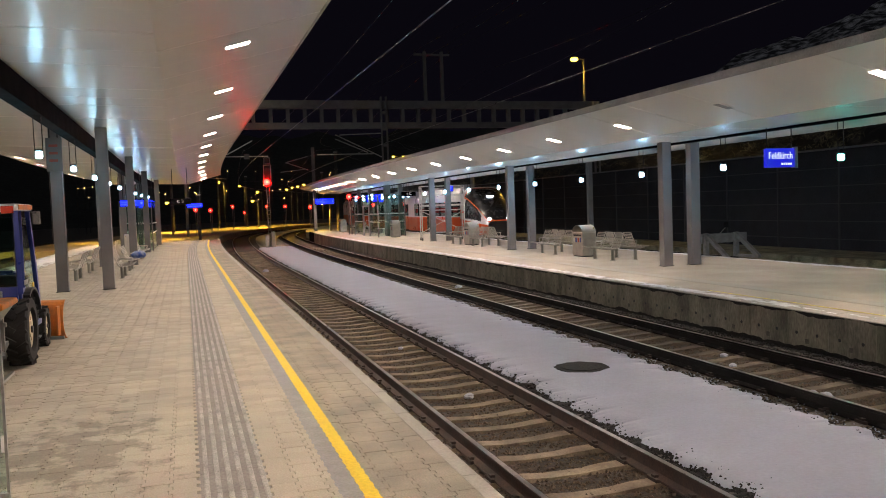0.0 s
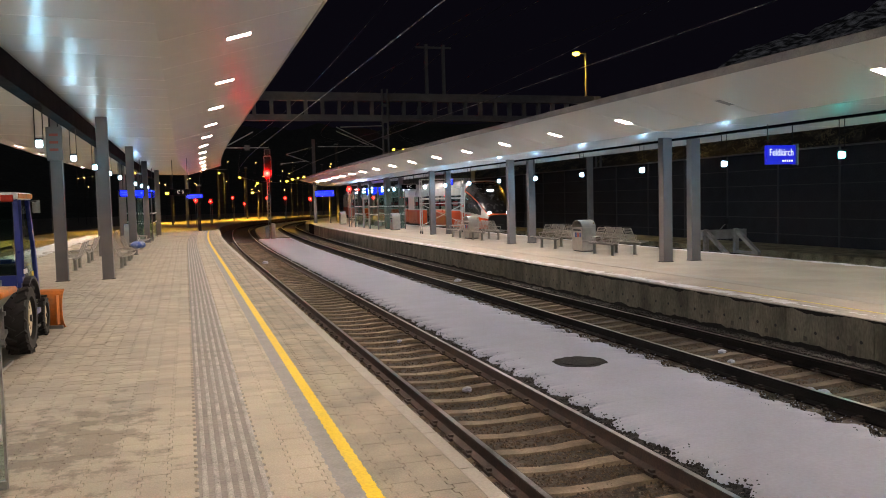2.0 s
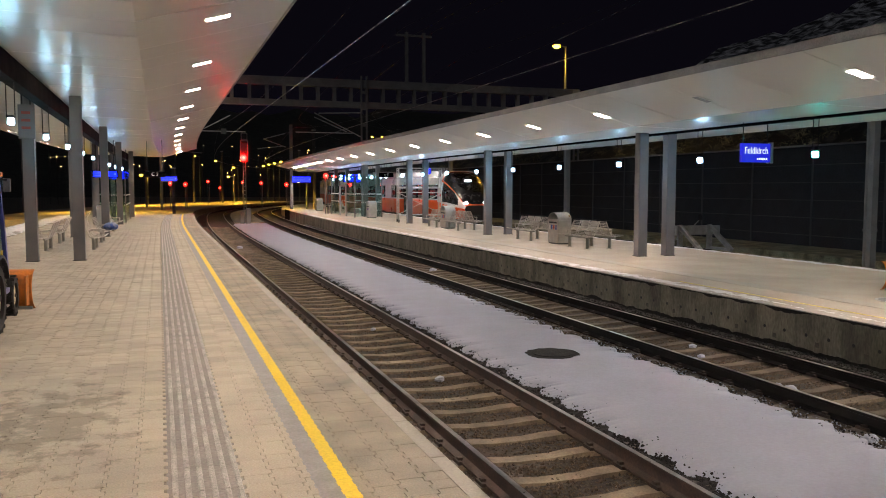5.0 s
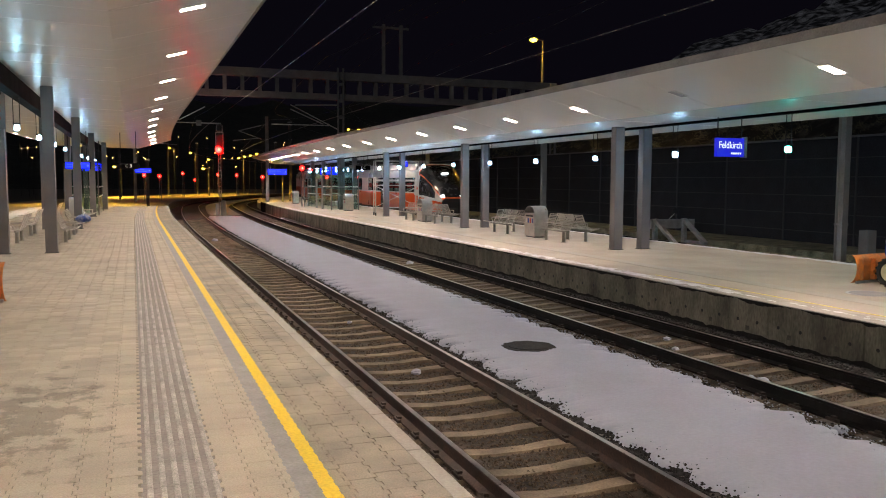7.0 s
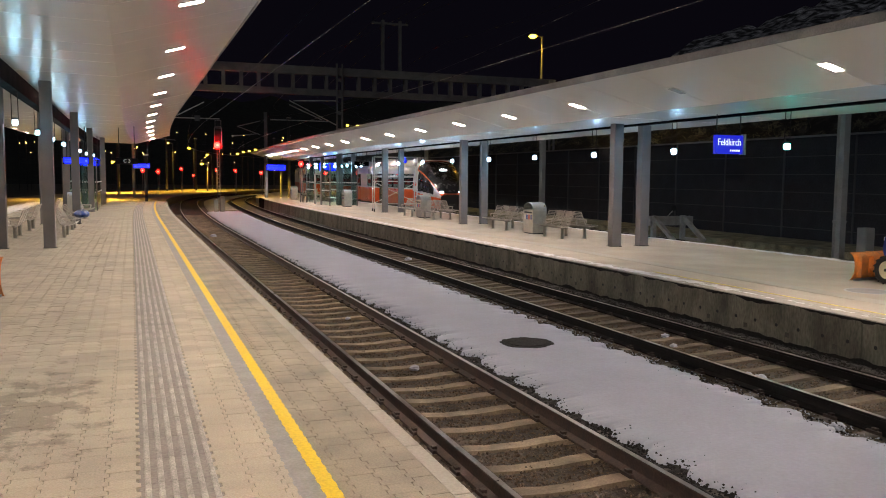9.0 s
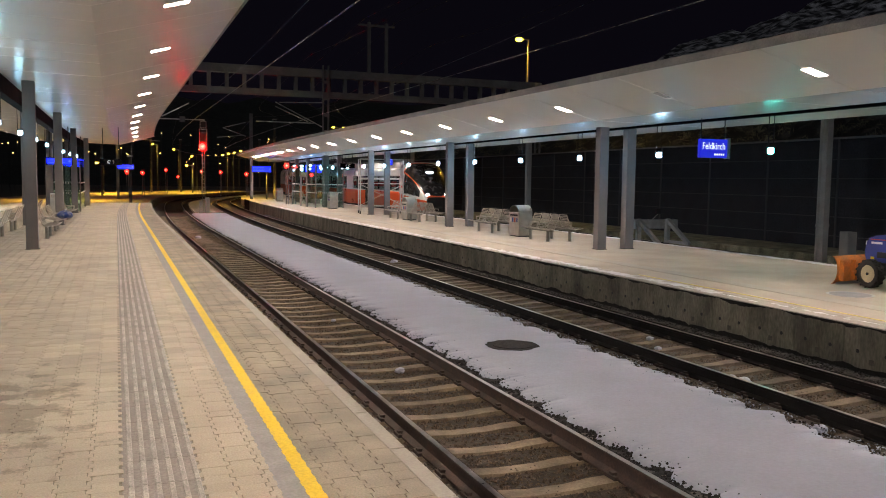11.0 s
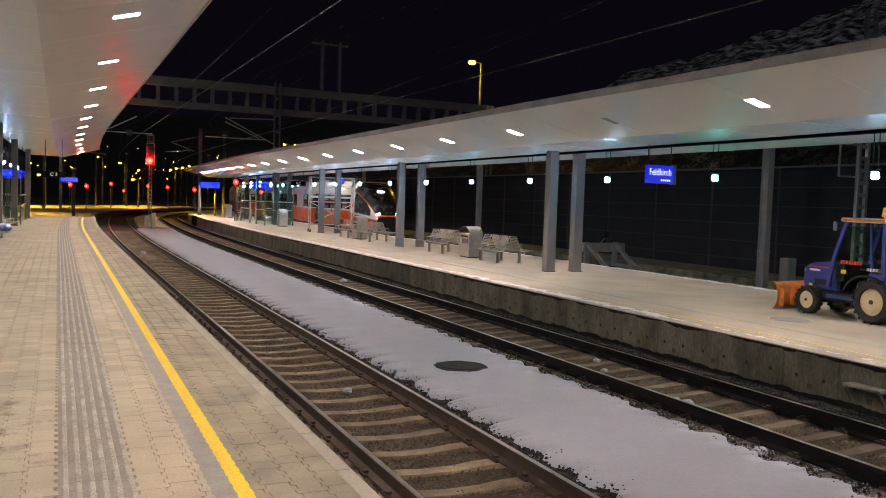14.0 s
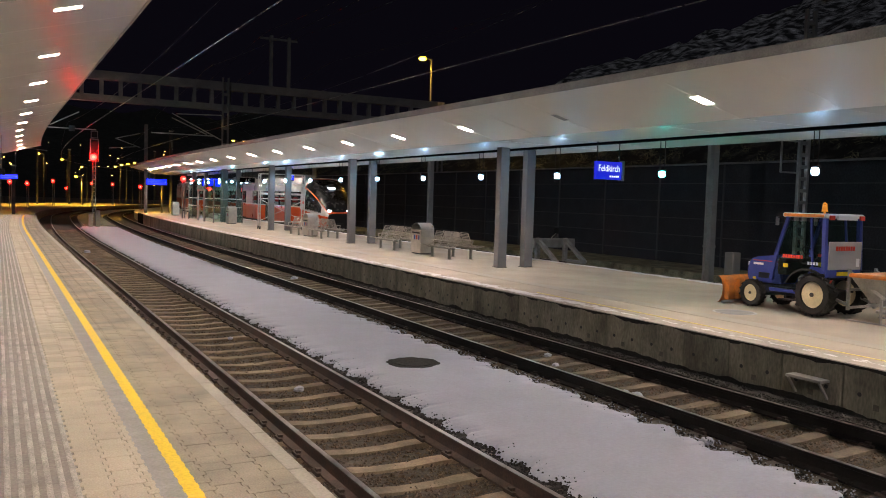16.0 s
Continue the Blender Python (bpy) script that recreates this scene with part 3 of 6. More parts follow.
lat = thing("lattice_mast", "galvanised lattice mast carrying a floodlight", "mast", (24.0, 18.9, -1.3))
for s in (-.20, .20):
    part("upright", boxes((s - .05, s + .05, -.06, .06, 0, 10.0)), M_STEEL, lat)
for i in range(24):
    part("rung", boxes((-.15, .15, -.04, .04, .3 + .40 * i, .42 + .40 * i)), M_STEEL, lat)
part("bracket", bars(.05, .05, ((-.25, 0, 4.55), (-1.1, 0, 4.55)), ((-1.1, 0, 4.55), (-1.1, 0, 5.6)), ((-1.1, 0, 5.6), (-.25, 0, 5.6))), M_STEEL, lat)


# ---------------------------------------------------------------- signals
def signal(x, y, base, h, lamp_z, size=1.0, cage=True, power=True):
    ob = thing("light_signal", "railway light signal on a post showing a red light", "signal", (x, y, base), "light signals")
    part("post", boxes((-.12, -.06, -.06, .06, 0, lamp_z), (.06, .12, -.06, .06, 0, lamp_z)), M_GANTRY, ob)
    if cage:
        part("foot", boxes((-.36, -.10, -.2, .2, 0, 1.0), (.10, .40, -.2, .2, 0, 1.25), bevel=.03), M_COPING, ob)
        part("frame", bars(.05, .05, ((-.27, 0, lamp_z - .3), (-.27, 0, lamp_z + 1.3)), ((.27, 0, lamp_z - .3), (.27, 0, lamp_z + 1.3)),
                           ((-.27, 0, lamp_z + 1.3), (.27, 0, lamp_z + 1.3))), M_STEEL, ob)
        part("number_board", boxes((-.2, .2, -.03, .03, lamp_z + 1.42, lamp_z + 1.85)), M_BLACK, ob)
        part("board_rim", bars(.03, .03, ((-.22, -.04, lamp_z + 1.4), (.22, -.04, lamp_z + 1.4)), ((-.22, -.04, lamp_z + 1.87), (.22, -.04, lamp_z + 1.87)),
                               ((-.22, -.04, lamp_z + 1.4), (-.22, -.04, lamp_z + 1.87)), ((.22, -.04, lamp_z + 1.4), (.22, -.04, lamp_z + 1.87))), M_STEEL, ob)
        part("ladder", rods(.018, *[((-.1, .12, .5 + .3 * k), (.1, .12, .5 + .3 * k)) for k in range(14)]), M_STEEL, ob)
    part("screen", boxes((-.25 * size, .25 * size, -.02, .02, lamp_z - .35, lamp_z + (1.1 if cage else .35))), M_BLACK, ob)
    bm = bmesh.new()
    bmesh.ops.create_uvsphere(bm, u_segments=16, v_segments=10, radius=.23 * size, matrix=Matrix.Translation((-.08, -.10, lamp_z)))
    lamp = part("red_lamp", bm, E_RED if cage else E_REDFAR, ob, "glowing red lamp")
    # Pale core paints the overexposed centre; the red sphere is oversized for glare.
    bm = bmesh.new()
    bmesh.ops.create_uvsphere(bm, u_segments=12, v_segments=8, radius=.11 * size, matrix=Matrix.Translation((-.08, -.10 - .16 * size, lamp_z)))
    part("glare_core", bm, E_REDCORE, lamp, "pale sphere imitating the overexposed centre of the red lamp")
    part("visor", boxes((-.08 - .16 * size, -.08 + .16 * size, -.3, -.02, lamp_z + .15 * size, lamp_z + .17 * size)), M_BLACK, ob)


signal(6.2, 65.0, -0.80, 6.0, 5.1)
signal(12.25, 63.5, 0.0, 3.4, 2.95, .8, False)
for x, y, z in ((6.5, 120, 2.9), (11.7, 125, 2.8), (13.8, 120, 2.7), (1.2, 96, 2.5), (2.9, 100, 2.4), (10.1, 150, 2.0), (14.5, 100, 2.4)):
    signal(x, y, -1.3, z + 1.6, z + 1.3, .85, False)

# ---------------------------------------------------------------- noise barrier with posts and rails
bm = bmesh.new()
sweep(bm, rect(28.0, 28.2, -1.3, 3.9), -20, 150, flat=True)
nb = solo("wall_noise_barrier", bm, M_NOISEWALL, "tall dark panelled noise barrier", "wall", "structure")
for i in range(30):
    part("post", boxes((27.93, 27.99, -6 + 4.0 * i - .035, -6 + 4.0 * i + .035, -1.3, 4.0)), M_WALLRIB, nb)
for k in range(6):
    part("panel_joint", boxes((27.965, 27.995, -19, 149, -.95 + .80 * k, -.918 + .80 * k)), M_WALLRIB, nb)
part("coping", boxes((27.9, 28.3, -20, 150, 3.9, 3.98)), M_GANTRY, nb)
bm = bmesh.new()
sweep(bm, rect(24.6, 27.95, -1.29, -0.62), -15, 140, flat=True)
solo("grass_verge", bm, mat("winter_grass", (0.30, 0.285, 0.19), 0.95, vary=0.3, scale=2, bump=0.8, bump_scale=20, color2=(0.10, 0.09, 0.055)),
     "dull winter grass strip before the barrier", "verge", "structure")
bm = bmesh.new()
sweep(bm, rect(22.95, 24.59, -1.24, -0.95), -15, 140, flat=True)
solo("gravel_path", bm, mat("pale_gravel", (0.46, 0.44, 0.38), 0.95, vary=0.3, scale=2, bump=0.8, bump_scale=30, color2=(0.25, 0.24, 0.20)),
     "pale frosted gravel path by the siding", "path", "structure")

# ---------------------------------------------------------------- buffer stop at the end of the siding
M_BUFFER = mat("buffer_grey_paint", (0.40, 0.40, 0.385), 0.6, vary=0.2, scale=3, bump=0.2, color2=(0.26, 0.25, 0.235))
buf = thing("buffer_stop", "grey welded steel buffer stop ending a siding", "buffer stop", (21.85, 29.8, -0.63))
for s in (-.753, .753):
    part("upright", bars(.18, .18, ((s, .35, 0), (s, .35, 1.05))), M_BUFFER, buf)
    part("strut", bars(.16, .16, ((s, .35, 1.0), (s, -1.15, .05))), M_BUFFER, buf)
    part("tie", bars(.12, .12, ((s, .35, .06), (s, -1.15, .06))), M_BUFFER, buf)
part("cross_beam", boxes((-1.35, 1.35, .40, .62, .62, 1.02), bevel=.02), M_BUFFER, buf)
part("marker_plate", boxes((-.12, .12, 0, .03, 1.28, 1.52), bevel=.006), M_BLACK, buf)
part("marker_post", rods(.02, ((0, .45, 1.0), (0, .02, 1.30))), M_BUFFER, buf)


# ---------------------------------------------------------------- station sign
def station_sign(x, y, z, w=0.83, h=0.46):
    ob = thing("station_sign", "hanging lit blue station name sign with white letters", "sign", (x, y, z))
    part("panel", boxes((-w / 2, w / 2, -.05, .05, -h / 2, h / 2), bevel=.008), E_BLUE, ob)
    part("end_cap", boxes((w / 2, w / 2 + .06, -.09, .09, -h / 2 - .02, h / 2 + .03)), M_STEEL, ob)
    lettering("Feldkirch", .24, E_SIGNWHITE, ob, pose(-.0, -.054, .05, 90, 0, 0) @ Matrix.Diagonal((.80, 1, 1, 1)))
    for i in range(5):
        part("pictogram", boxes((.02 + .065 * i, .063 + .065 * i, -.056, -.052, -.17, -.125)), E_SIGNWHITE, ob)
    for s in (-.36, .36):
        part("hanger", rods(.014, ((s, 0, h / 2), (s, 0, 3.60 - z))), M_BLACK, ob)


station_sign(13.87, 16.8, 2.87)


# ---------------------------------------------------------------- seating
def bench_template():
    """Three slatted seats on one beam; the sitter faces -y in the local frame."""
    ob = thing("platform_bench", "stainless steel three-seat bench with slatted seats and backs", "bench", group="platform benches")
    part("beam", boxes((-.95, .95, -.03, .03, .34, .40), bevel=.008), M_CAST, ob)
    for x in (-.62, .62):
        bm = bmesh.new()
        rod(bm, (x, 0, 0), (x, 0, .36), .055, 12)
        rod(bm, (x, 0, 0), (x, 0, .012), .10, 12)
        part("leg", bm, M_CAST, ob)
    for k in range(3):
        cx = -.62 + .62 * k
        seat = part("seat", bars(.018, .018, ((cx - .25, -.36, .435), (cx - .25, .09, .42)), ((cx + .25, -.36, .435), (cx + .25, .09, .42)), ((cx - .25, -.02, .40), (cx + .25, -.02, .40))), M_INOX, ob)
        back = part("backrest", bars(.018, .018, ((cx - .25, .09, .42), (cx - .25, .29, .90)), ((cx + .25, .09, .42), (cx + .25, .29, .90)), ((cx - .25, .28, .89), (cx + .25, .28, .89))), M_INOX, ob)
        for i in range(9):
            t = i / 8
            y, z = -.36 + .44 * t, .45 - .05 * math.sin(t * math.pi) - .015 * t
            part("slat", bars(.030, .012, ((cx - .26, y, z), (cx + .26, y, z))), M_INOX, seat)
            y, z = .11 + .17 * t, .47 + .42 * t
            part("slat", bars(.012, .030, ((cx - .26, y, z), (cx + .26, y, z))), M_INOX, back)
    for k in range(2):
        x = -.31 + .62 * k
        part("armrest", rods(.013, ((x, -.22, .43), (x, -.26, .60)), ((x, -.26, .60), (x, .12, .62)), ((x, .12, .62), (x, .14, .5))), M_INOX, ob)
    return ob


bench0 = bench_template()
bench0.matrix_basis = pose(13.32, 24.75, 0, 0, 0, -90)
places = [(14.15, 24.75, 90), (13.35, 29.2, -90), (14.2, 29.2, 90), (13.3, 37.2, -90), (14.2, 37.4, 90), (13.3, 40.4, -90),
          (-3.45, 29.4, -90), (-2.05, 29.4, 90), (-3.45, 33.2, -90), (-2.05, 33.2, 90), (-2.05, 41.5, 90), (-3.4, 41.5, -90),
          (13.8, 74.5, -90), (14.4, 71.0, 90)]
for x, y, r in places:
    copy_thing(bench0, pose(x + bend(y), y, 0, 0, 0, r))


def waste_bin(x, y, turn=0):
    ob = thing("recycling_bin", "stainless steel recycling station with an arched hood and coloured labels", "bin", (x, y, 0), "recycling bins", turn=turn)
    part("body", boxes((-.40, .40, -.27, .27, .04, .86), bevel=.01), M_INOX, ob)
    part("plinth", boxes((-.36, .36, -.23, .23, 0, .04)), M_BLACK, ob)
    bm = bmesh.new()
    arc = [(-.40 + .40 * (1 - math.cos(math.pi * i / 12)), .86 + .27 * math.sin(math.pi * i / 12)) for i in range(13)]
    inner = [(p[0] * .96, .86 + (p[1] - .86) * .94) for p in reversed(arc)]
    prism(bm, arc + inner, "y", -.27, .27)
    part("hood", bm, M_INOX, ob, "polished arched hood")
    part("hood_back", boxes((-.36, .36, .20, .22, .86, 1.04)), mat("brass_reflector", (0.45, 0.33, 0.10), 0.35, metal=0.6, vary=0.1), ob)
    for i, c in enumerate(((0.75, 0.75, 0.7), (0.03, 0.08, 0.4), (0.55, 0.06, 0.05), (0.10, 0.12, 0.35))):
        part("label", boxes((-.30 + .165 * i, -.20 + .165 * i, -.276, -.271, .52, .68)), mat("bin_label_%s" % "abcd"[i], c, 0.5, vary=0.05), ob)
    part("slot", boxes((-.3, .3, -.274, -.271, .74, .80)), M_BLACK, ob)


waste_bin(13.65, 26.8, -90)
waste_bin(13.6, 38.9, -90)
waste_bin(13.45, 54.0, -90)
waste_bin(13.2, 72.0, -90)
waste_bin(-2.7, 44.5, 90)

bag = thing("travel_bag", "blue and white plastic bag lying on a bench", "bag", (-1.75, 33.0, .44))
bm = bmesh.new()
bmesh.ops.create_icosphere(bm, subdivisions=3, radius=.3)
for v in bm.verts:
    v.co = Vector((v.co.x * .9, v.co.y * 1.3, max(-.12, v.co.z * .5))) + Vector((0, 0, .12))
    v.co += noise.noise_vector(v.co * 6) * .035
part("sack", bm, mat("blue_bag", (0.04, 0.09, 0.35), 0.4, vary=0.3, scale=7, color2=(0.5, 0.52, 0.6), patch=0.4), bag, smooth=True)
part("handle", rods(.012, ((.0, -.15, .24), (.05, -.1, .36)), ((.05, -.1, .36), (.05, .1, .36)), ((.05, .1, .36), (0, .15, .24))), M_WHITEPAINT, bag)


# ---------------------------------------------------------------- rolling scaffold tower
def scaffold(x, y):
    ob = thing("scaffold_tower", "aluminium rolling scaffold tower with diagonal braces", "scaffold", (x, y, 0), turn=-8)
    L, D, H = 2.5, .78, 3.15
    for sx in (0, L):
        for sy in (0, D):
            part("standard", rods(.032, ((sx, sy, .18), (sx, sy, H))), M_ALU, ob)
            bm = bmesh.new()
            rod(bm, (sx - .025, sy, .09), (sx + .025, sy, .09), .09, 14)
            w = part("castor", bm, M_RUBBER, ob)
            part("fork", boxes((sx - .04, sx + .04, sy - .02, sy + .02, .09, .2)), M_STEEL, w)
        for k in range(7):
            z = .45 + .43 * k
            part("rung", rods(.02, ((sx, 0, z), (sx, D, z))), M_ALU, ob)
    for sy in (0, D):
        for z in (.45, 1.75, 2.0, 2.6, H):
            part("ledger", rods(.022, ((0, sy, z), (L, sy, z))), M_ALU, ob)
    part("brace", rods(.018, ((0, 0, .5), (L, 0, 1.7))), M_ALU, ob)
    part("brace", rods(.018, ((L, 0, .5), (0, 0, 1.7))), M_ALU, ob)
    part("platform_deck", boxes((.05, L - .05, .06, D - .06, 2.03, 2.08)), M_ALU, ob)


scaffold(13.05, 45.9)


# ---------------------------------------------------------------- glass waiting shelter
def shelter(x, y, w, l, h=2.9):
    ob = thing("waiting_shelter", "frameless glass waiting shelter with dotted safety bands", "shelter", (x + bend(y), y, 0), "glass shelters")
    segs = [((0, 0), (w, 0)), ((0, l), (w, l)), ((0, 0), (0, l * .32)), ((0, l * .62), (0, l)), ((w, 0), (w, l / 3)), ((w, l / 3), (w, 2 * l / 3)), ((w, 2 * l / 3), (w, l))]
    for (xa, ya), (xb, yb) in segs:
        g = part("pane", bars(.014, h - .1, ((xa, ya, h / 2), (xb, yb, h / 2))), M_GLASS, ob)
        n = max(2, int(math.hypot(xb - xa, yb - ya) / .13))
        for z in (1.0, 1.55):
            bm = bmesh.new()
            for k in range(n):
                t = (k + .5) / n
                px, py = xa + (xb - xa) * t, ya + (yb - ya) * t
                box(bm, px - .014, px + .014, py - .014, py + .014, z, z + .06)
            part("safety_band", bm, M_WHITEPAINT, g)
    for px, py in ((0, 0), (w, 0), (0, l), (w, l), (0, l * .32), (0, l * .62)):
        part("post", boxes((px - .03, px + .03, py - .03, py + .03, 0, h)), M_COLUMN, ob)
    part("door_frame", boxes((-.05, .05, l * .34, l * .36, 0, 2.2), (-.05, .05, l * .58, l * .60, 0, 2.2), (-.05, .05, l * .34, l * .60, 2.1, 2.2)), M_STEEL, ob)
    part("roof_pane", boxes((-.05, w + .05, -.05, l + .05, h, h + .03)), M_GLASS, ob)
    part("seat", boxes((w - .5, w - .12, .6, l - .6, .42, .46), bevel=.01), M_INOX, ob)
    for py in (1.0, l / 2, l - 1.0):
        part("seat_leg", boxes((w - .35, w - .27, py - .04, py + .04, 0, .42)), M_CAST, ob)
    part("ledge", boxes((.05, .3, .1, 1.6, .28, .55)), M_STEEL, ob)


shelter(12.35, 55.0, 1.9, 8.0)
shelter(-3.6, 49.8, 1.7, 7.5)

# near glass screen at the edge of the view
scr = thing("glass_screen", "tall glass wind screen with frosted bars", "screen", (-1.30, 6.5, 0))
part("pane", boxes((-2.3, 0, -.006, .006, .06, 2.75)), M_GLASS, scr)
part("edge_trim", boxes((-.012, .006, -.012, .012, 0, 2.75)), M_STEEL, scr)
part("foot_rail", boxes((-2.3, 0, -.03, .03, 0, .06)), M_STEEL, scr)
part("post", boxes((-2.36, -2.3, -.03, .03, 0, 2.75)), M_COLUMN, scr)
for z in (.35, 1.42):
    for k in range(40):
        part("frosted_bar", boxes((-.035 - .055 * k, -.015 - .055 * k, -.0075, -.0065, z, z + .12)), M_WHITEPAINT, scr)


# ---------------------------------------------------------------- information displays
def display(x, y, z, w, h, text=None, top=3.58, blue=True, rows=3):
    ob = thing("information_display", "hanging platform display with glowing blue screen" if blue else "hanging dark platform section sign with white letters",
               "display", (x + bend(y), y, z), "platform displays")
    part("case", boxes((-w / 2, w / 2, -.08, .08, -h / 2, h / 2), bevel=.01), M_BEAM, ob)
    if blue:
        part("screen", boxes((-w / 2 + .04, w / 2 - .04, -.088, -.081, -h / 2 + .04, h / 2 - .04)), E_SCREEN, ob)
        for k in range(rows):
            part("text_bar", boxes((-w / 2 + .12, w * (.1 + .1 * (k % 2)), -.092, -.0885, h / 2 - .14 - .13 * k, h / 2 - .124 - .13 * k)), E_TEXT, ob)
        bm = bmesh.new()
        rod(bm, (w / 2 - .14, -.093, 0), (w / 2 - .14, -.089, 0), .05, 20)
        part("clock_face", bm, E_TEXT, ob)
    if text:
        lettering(text, h * .75, M_WHITEPAINT if not blue else E_SIGNWHITE, ob, pose(0, -.09, 0, 90, 0, 0))
    for s in (-w * .35, w * .35):
        part("hanger", rods(.02, ((s, 0, h / 2), (s, 0, top - z))), M_BLACK, ob)


display(11.0, 73.0, 2.75, 1.7, .55, top=3.95)
display(15.1, 70.5, 2.75, 1.5, .5, top=3.6)
display(13.9, 52.3, 2.85, .95, .30, "4 C", blue=False)
display(15.2, 47.5, 3.05, .5, .42, rows=2, top=3.6)
display(-0.25, 46.8, 2.72, 1.1, .32, "C 3", top=4.55, blue=False)
for x, y in ((-2.72, 47.0), (-2.72, 58.0), (.1, 69.0)):
    display(x, y, 2.72, 1.25, .38, top=4.56 if x < -2 else 5.0)
dk = thing("column_sign", "dark enamelled sign box fixed beside a column", "sign", (-3.30, 24.5, 3.75))
part("plate", boxes((-.20, .20, -.05, .05, -.45, .45), bevel=.01), M_COLUMN, dk)
for k in range(3):
    part("text_bar", boxes((-.12, .1, -.056, -.051, .2 - .2 * k, .27 - .2 * k)), mat("dull_red_print", (0.35, 0.08, 0.06), 0.6, vary=0.05), dk)
part("bracket", bars(.03, .03, ((-.1, 0, .45), (-.1, 0, .80)), ((.1, 0, .45), (.1, 0, .80))), M_BLACK, dk)

# ---------------------------------------------------------------- compact tractors with plough and spreader
def wheel(parent, x, y, r, w, side, lugs=18):
    """side: +1 outer face towards +x."""
    ob = thing("wheel", "", "")
    ob.parent = parent
    ob.matrix_basis = pose(x, y, r)
    bm = bmesh.new()
    prof = [(-w / 2, r * .62), (-w / 2, r * .86), (-w * .40, r * .94), (w * .40, r * .94), (w / 2, r * .86), (w / 2, r * .62)]
    n = 36
    rings = [[bm.verts.new((p[0], p[1] * math.cos(2 * math.pi * k / n), p[1] * math.sin(2 * math.pi * k / n))) for p in prof] for k in range(n)]
    for k in range(n):
        a, b = rings[k], rings[(k + 1) % n]
        for i in range(len(prof)):
            j = (i + 1) % len(prof)
            bm.faces.new((a[i], b[i], b[j], a[j]))
    for k in range(lugs):
        for s in (-1, 1):
            t = 2 * math.pi * (k + (.5 if s > 0 else 0)) / lugs
            m = Matrix.Rotation(t, 4, "X") @ Matrix.Translation((s * w * .25, 0, r * .95)) @ Matrix.Rotation(s * .6, 4, "Z")
            bmesh.ops.create_cube(bm, size=1.0, matrix=m @ Matrix.Diagonal((w * .55, r * .10, r * .11, 1)))
    bmesh.ops.recalc_face_normals(bm, faces=bm.faces[:])
    part("tyre", bm, M_RUBBER, ob, "chunky black lugged tyre")
    bm = bmesh.new()
    for a, b, ra, rb in ((-w * .30, w * .30, r * .62, r * .62), (w * .12, w * .34, r * .56, r * .56)):
        rod(bm, (side * a, 0, 0), (side * b, 0, 0), ra, 28, rb)
    rod(bm, (side * w * .34, 0, 0), (side * w * .42, 0, 0), r * .22, 16)
    for k in range(6):
        t = 2 * math.pi * k / 6
        rod(bm, (side * w * .34, r * .34 * math.cos(t), r * .34 * math.sin(t)), (side * w * .38, r * .34 * math.cos(t), r * .34 * math.sin(t)), r * .045, 8)
    part("rim", bm, M_CREAM, ob, "cream-painted steel rim")
    bm = bmesh.new()
    rod(bm, (side * w * .42, 0, 0), (side * w * .50, 0, 0), r * .10, 12)
    part("hub", bm, M_BLACK, ob)
    return ob


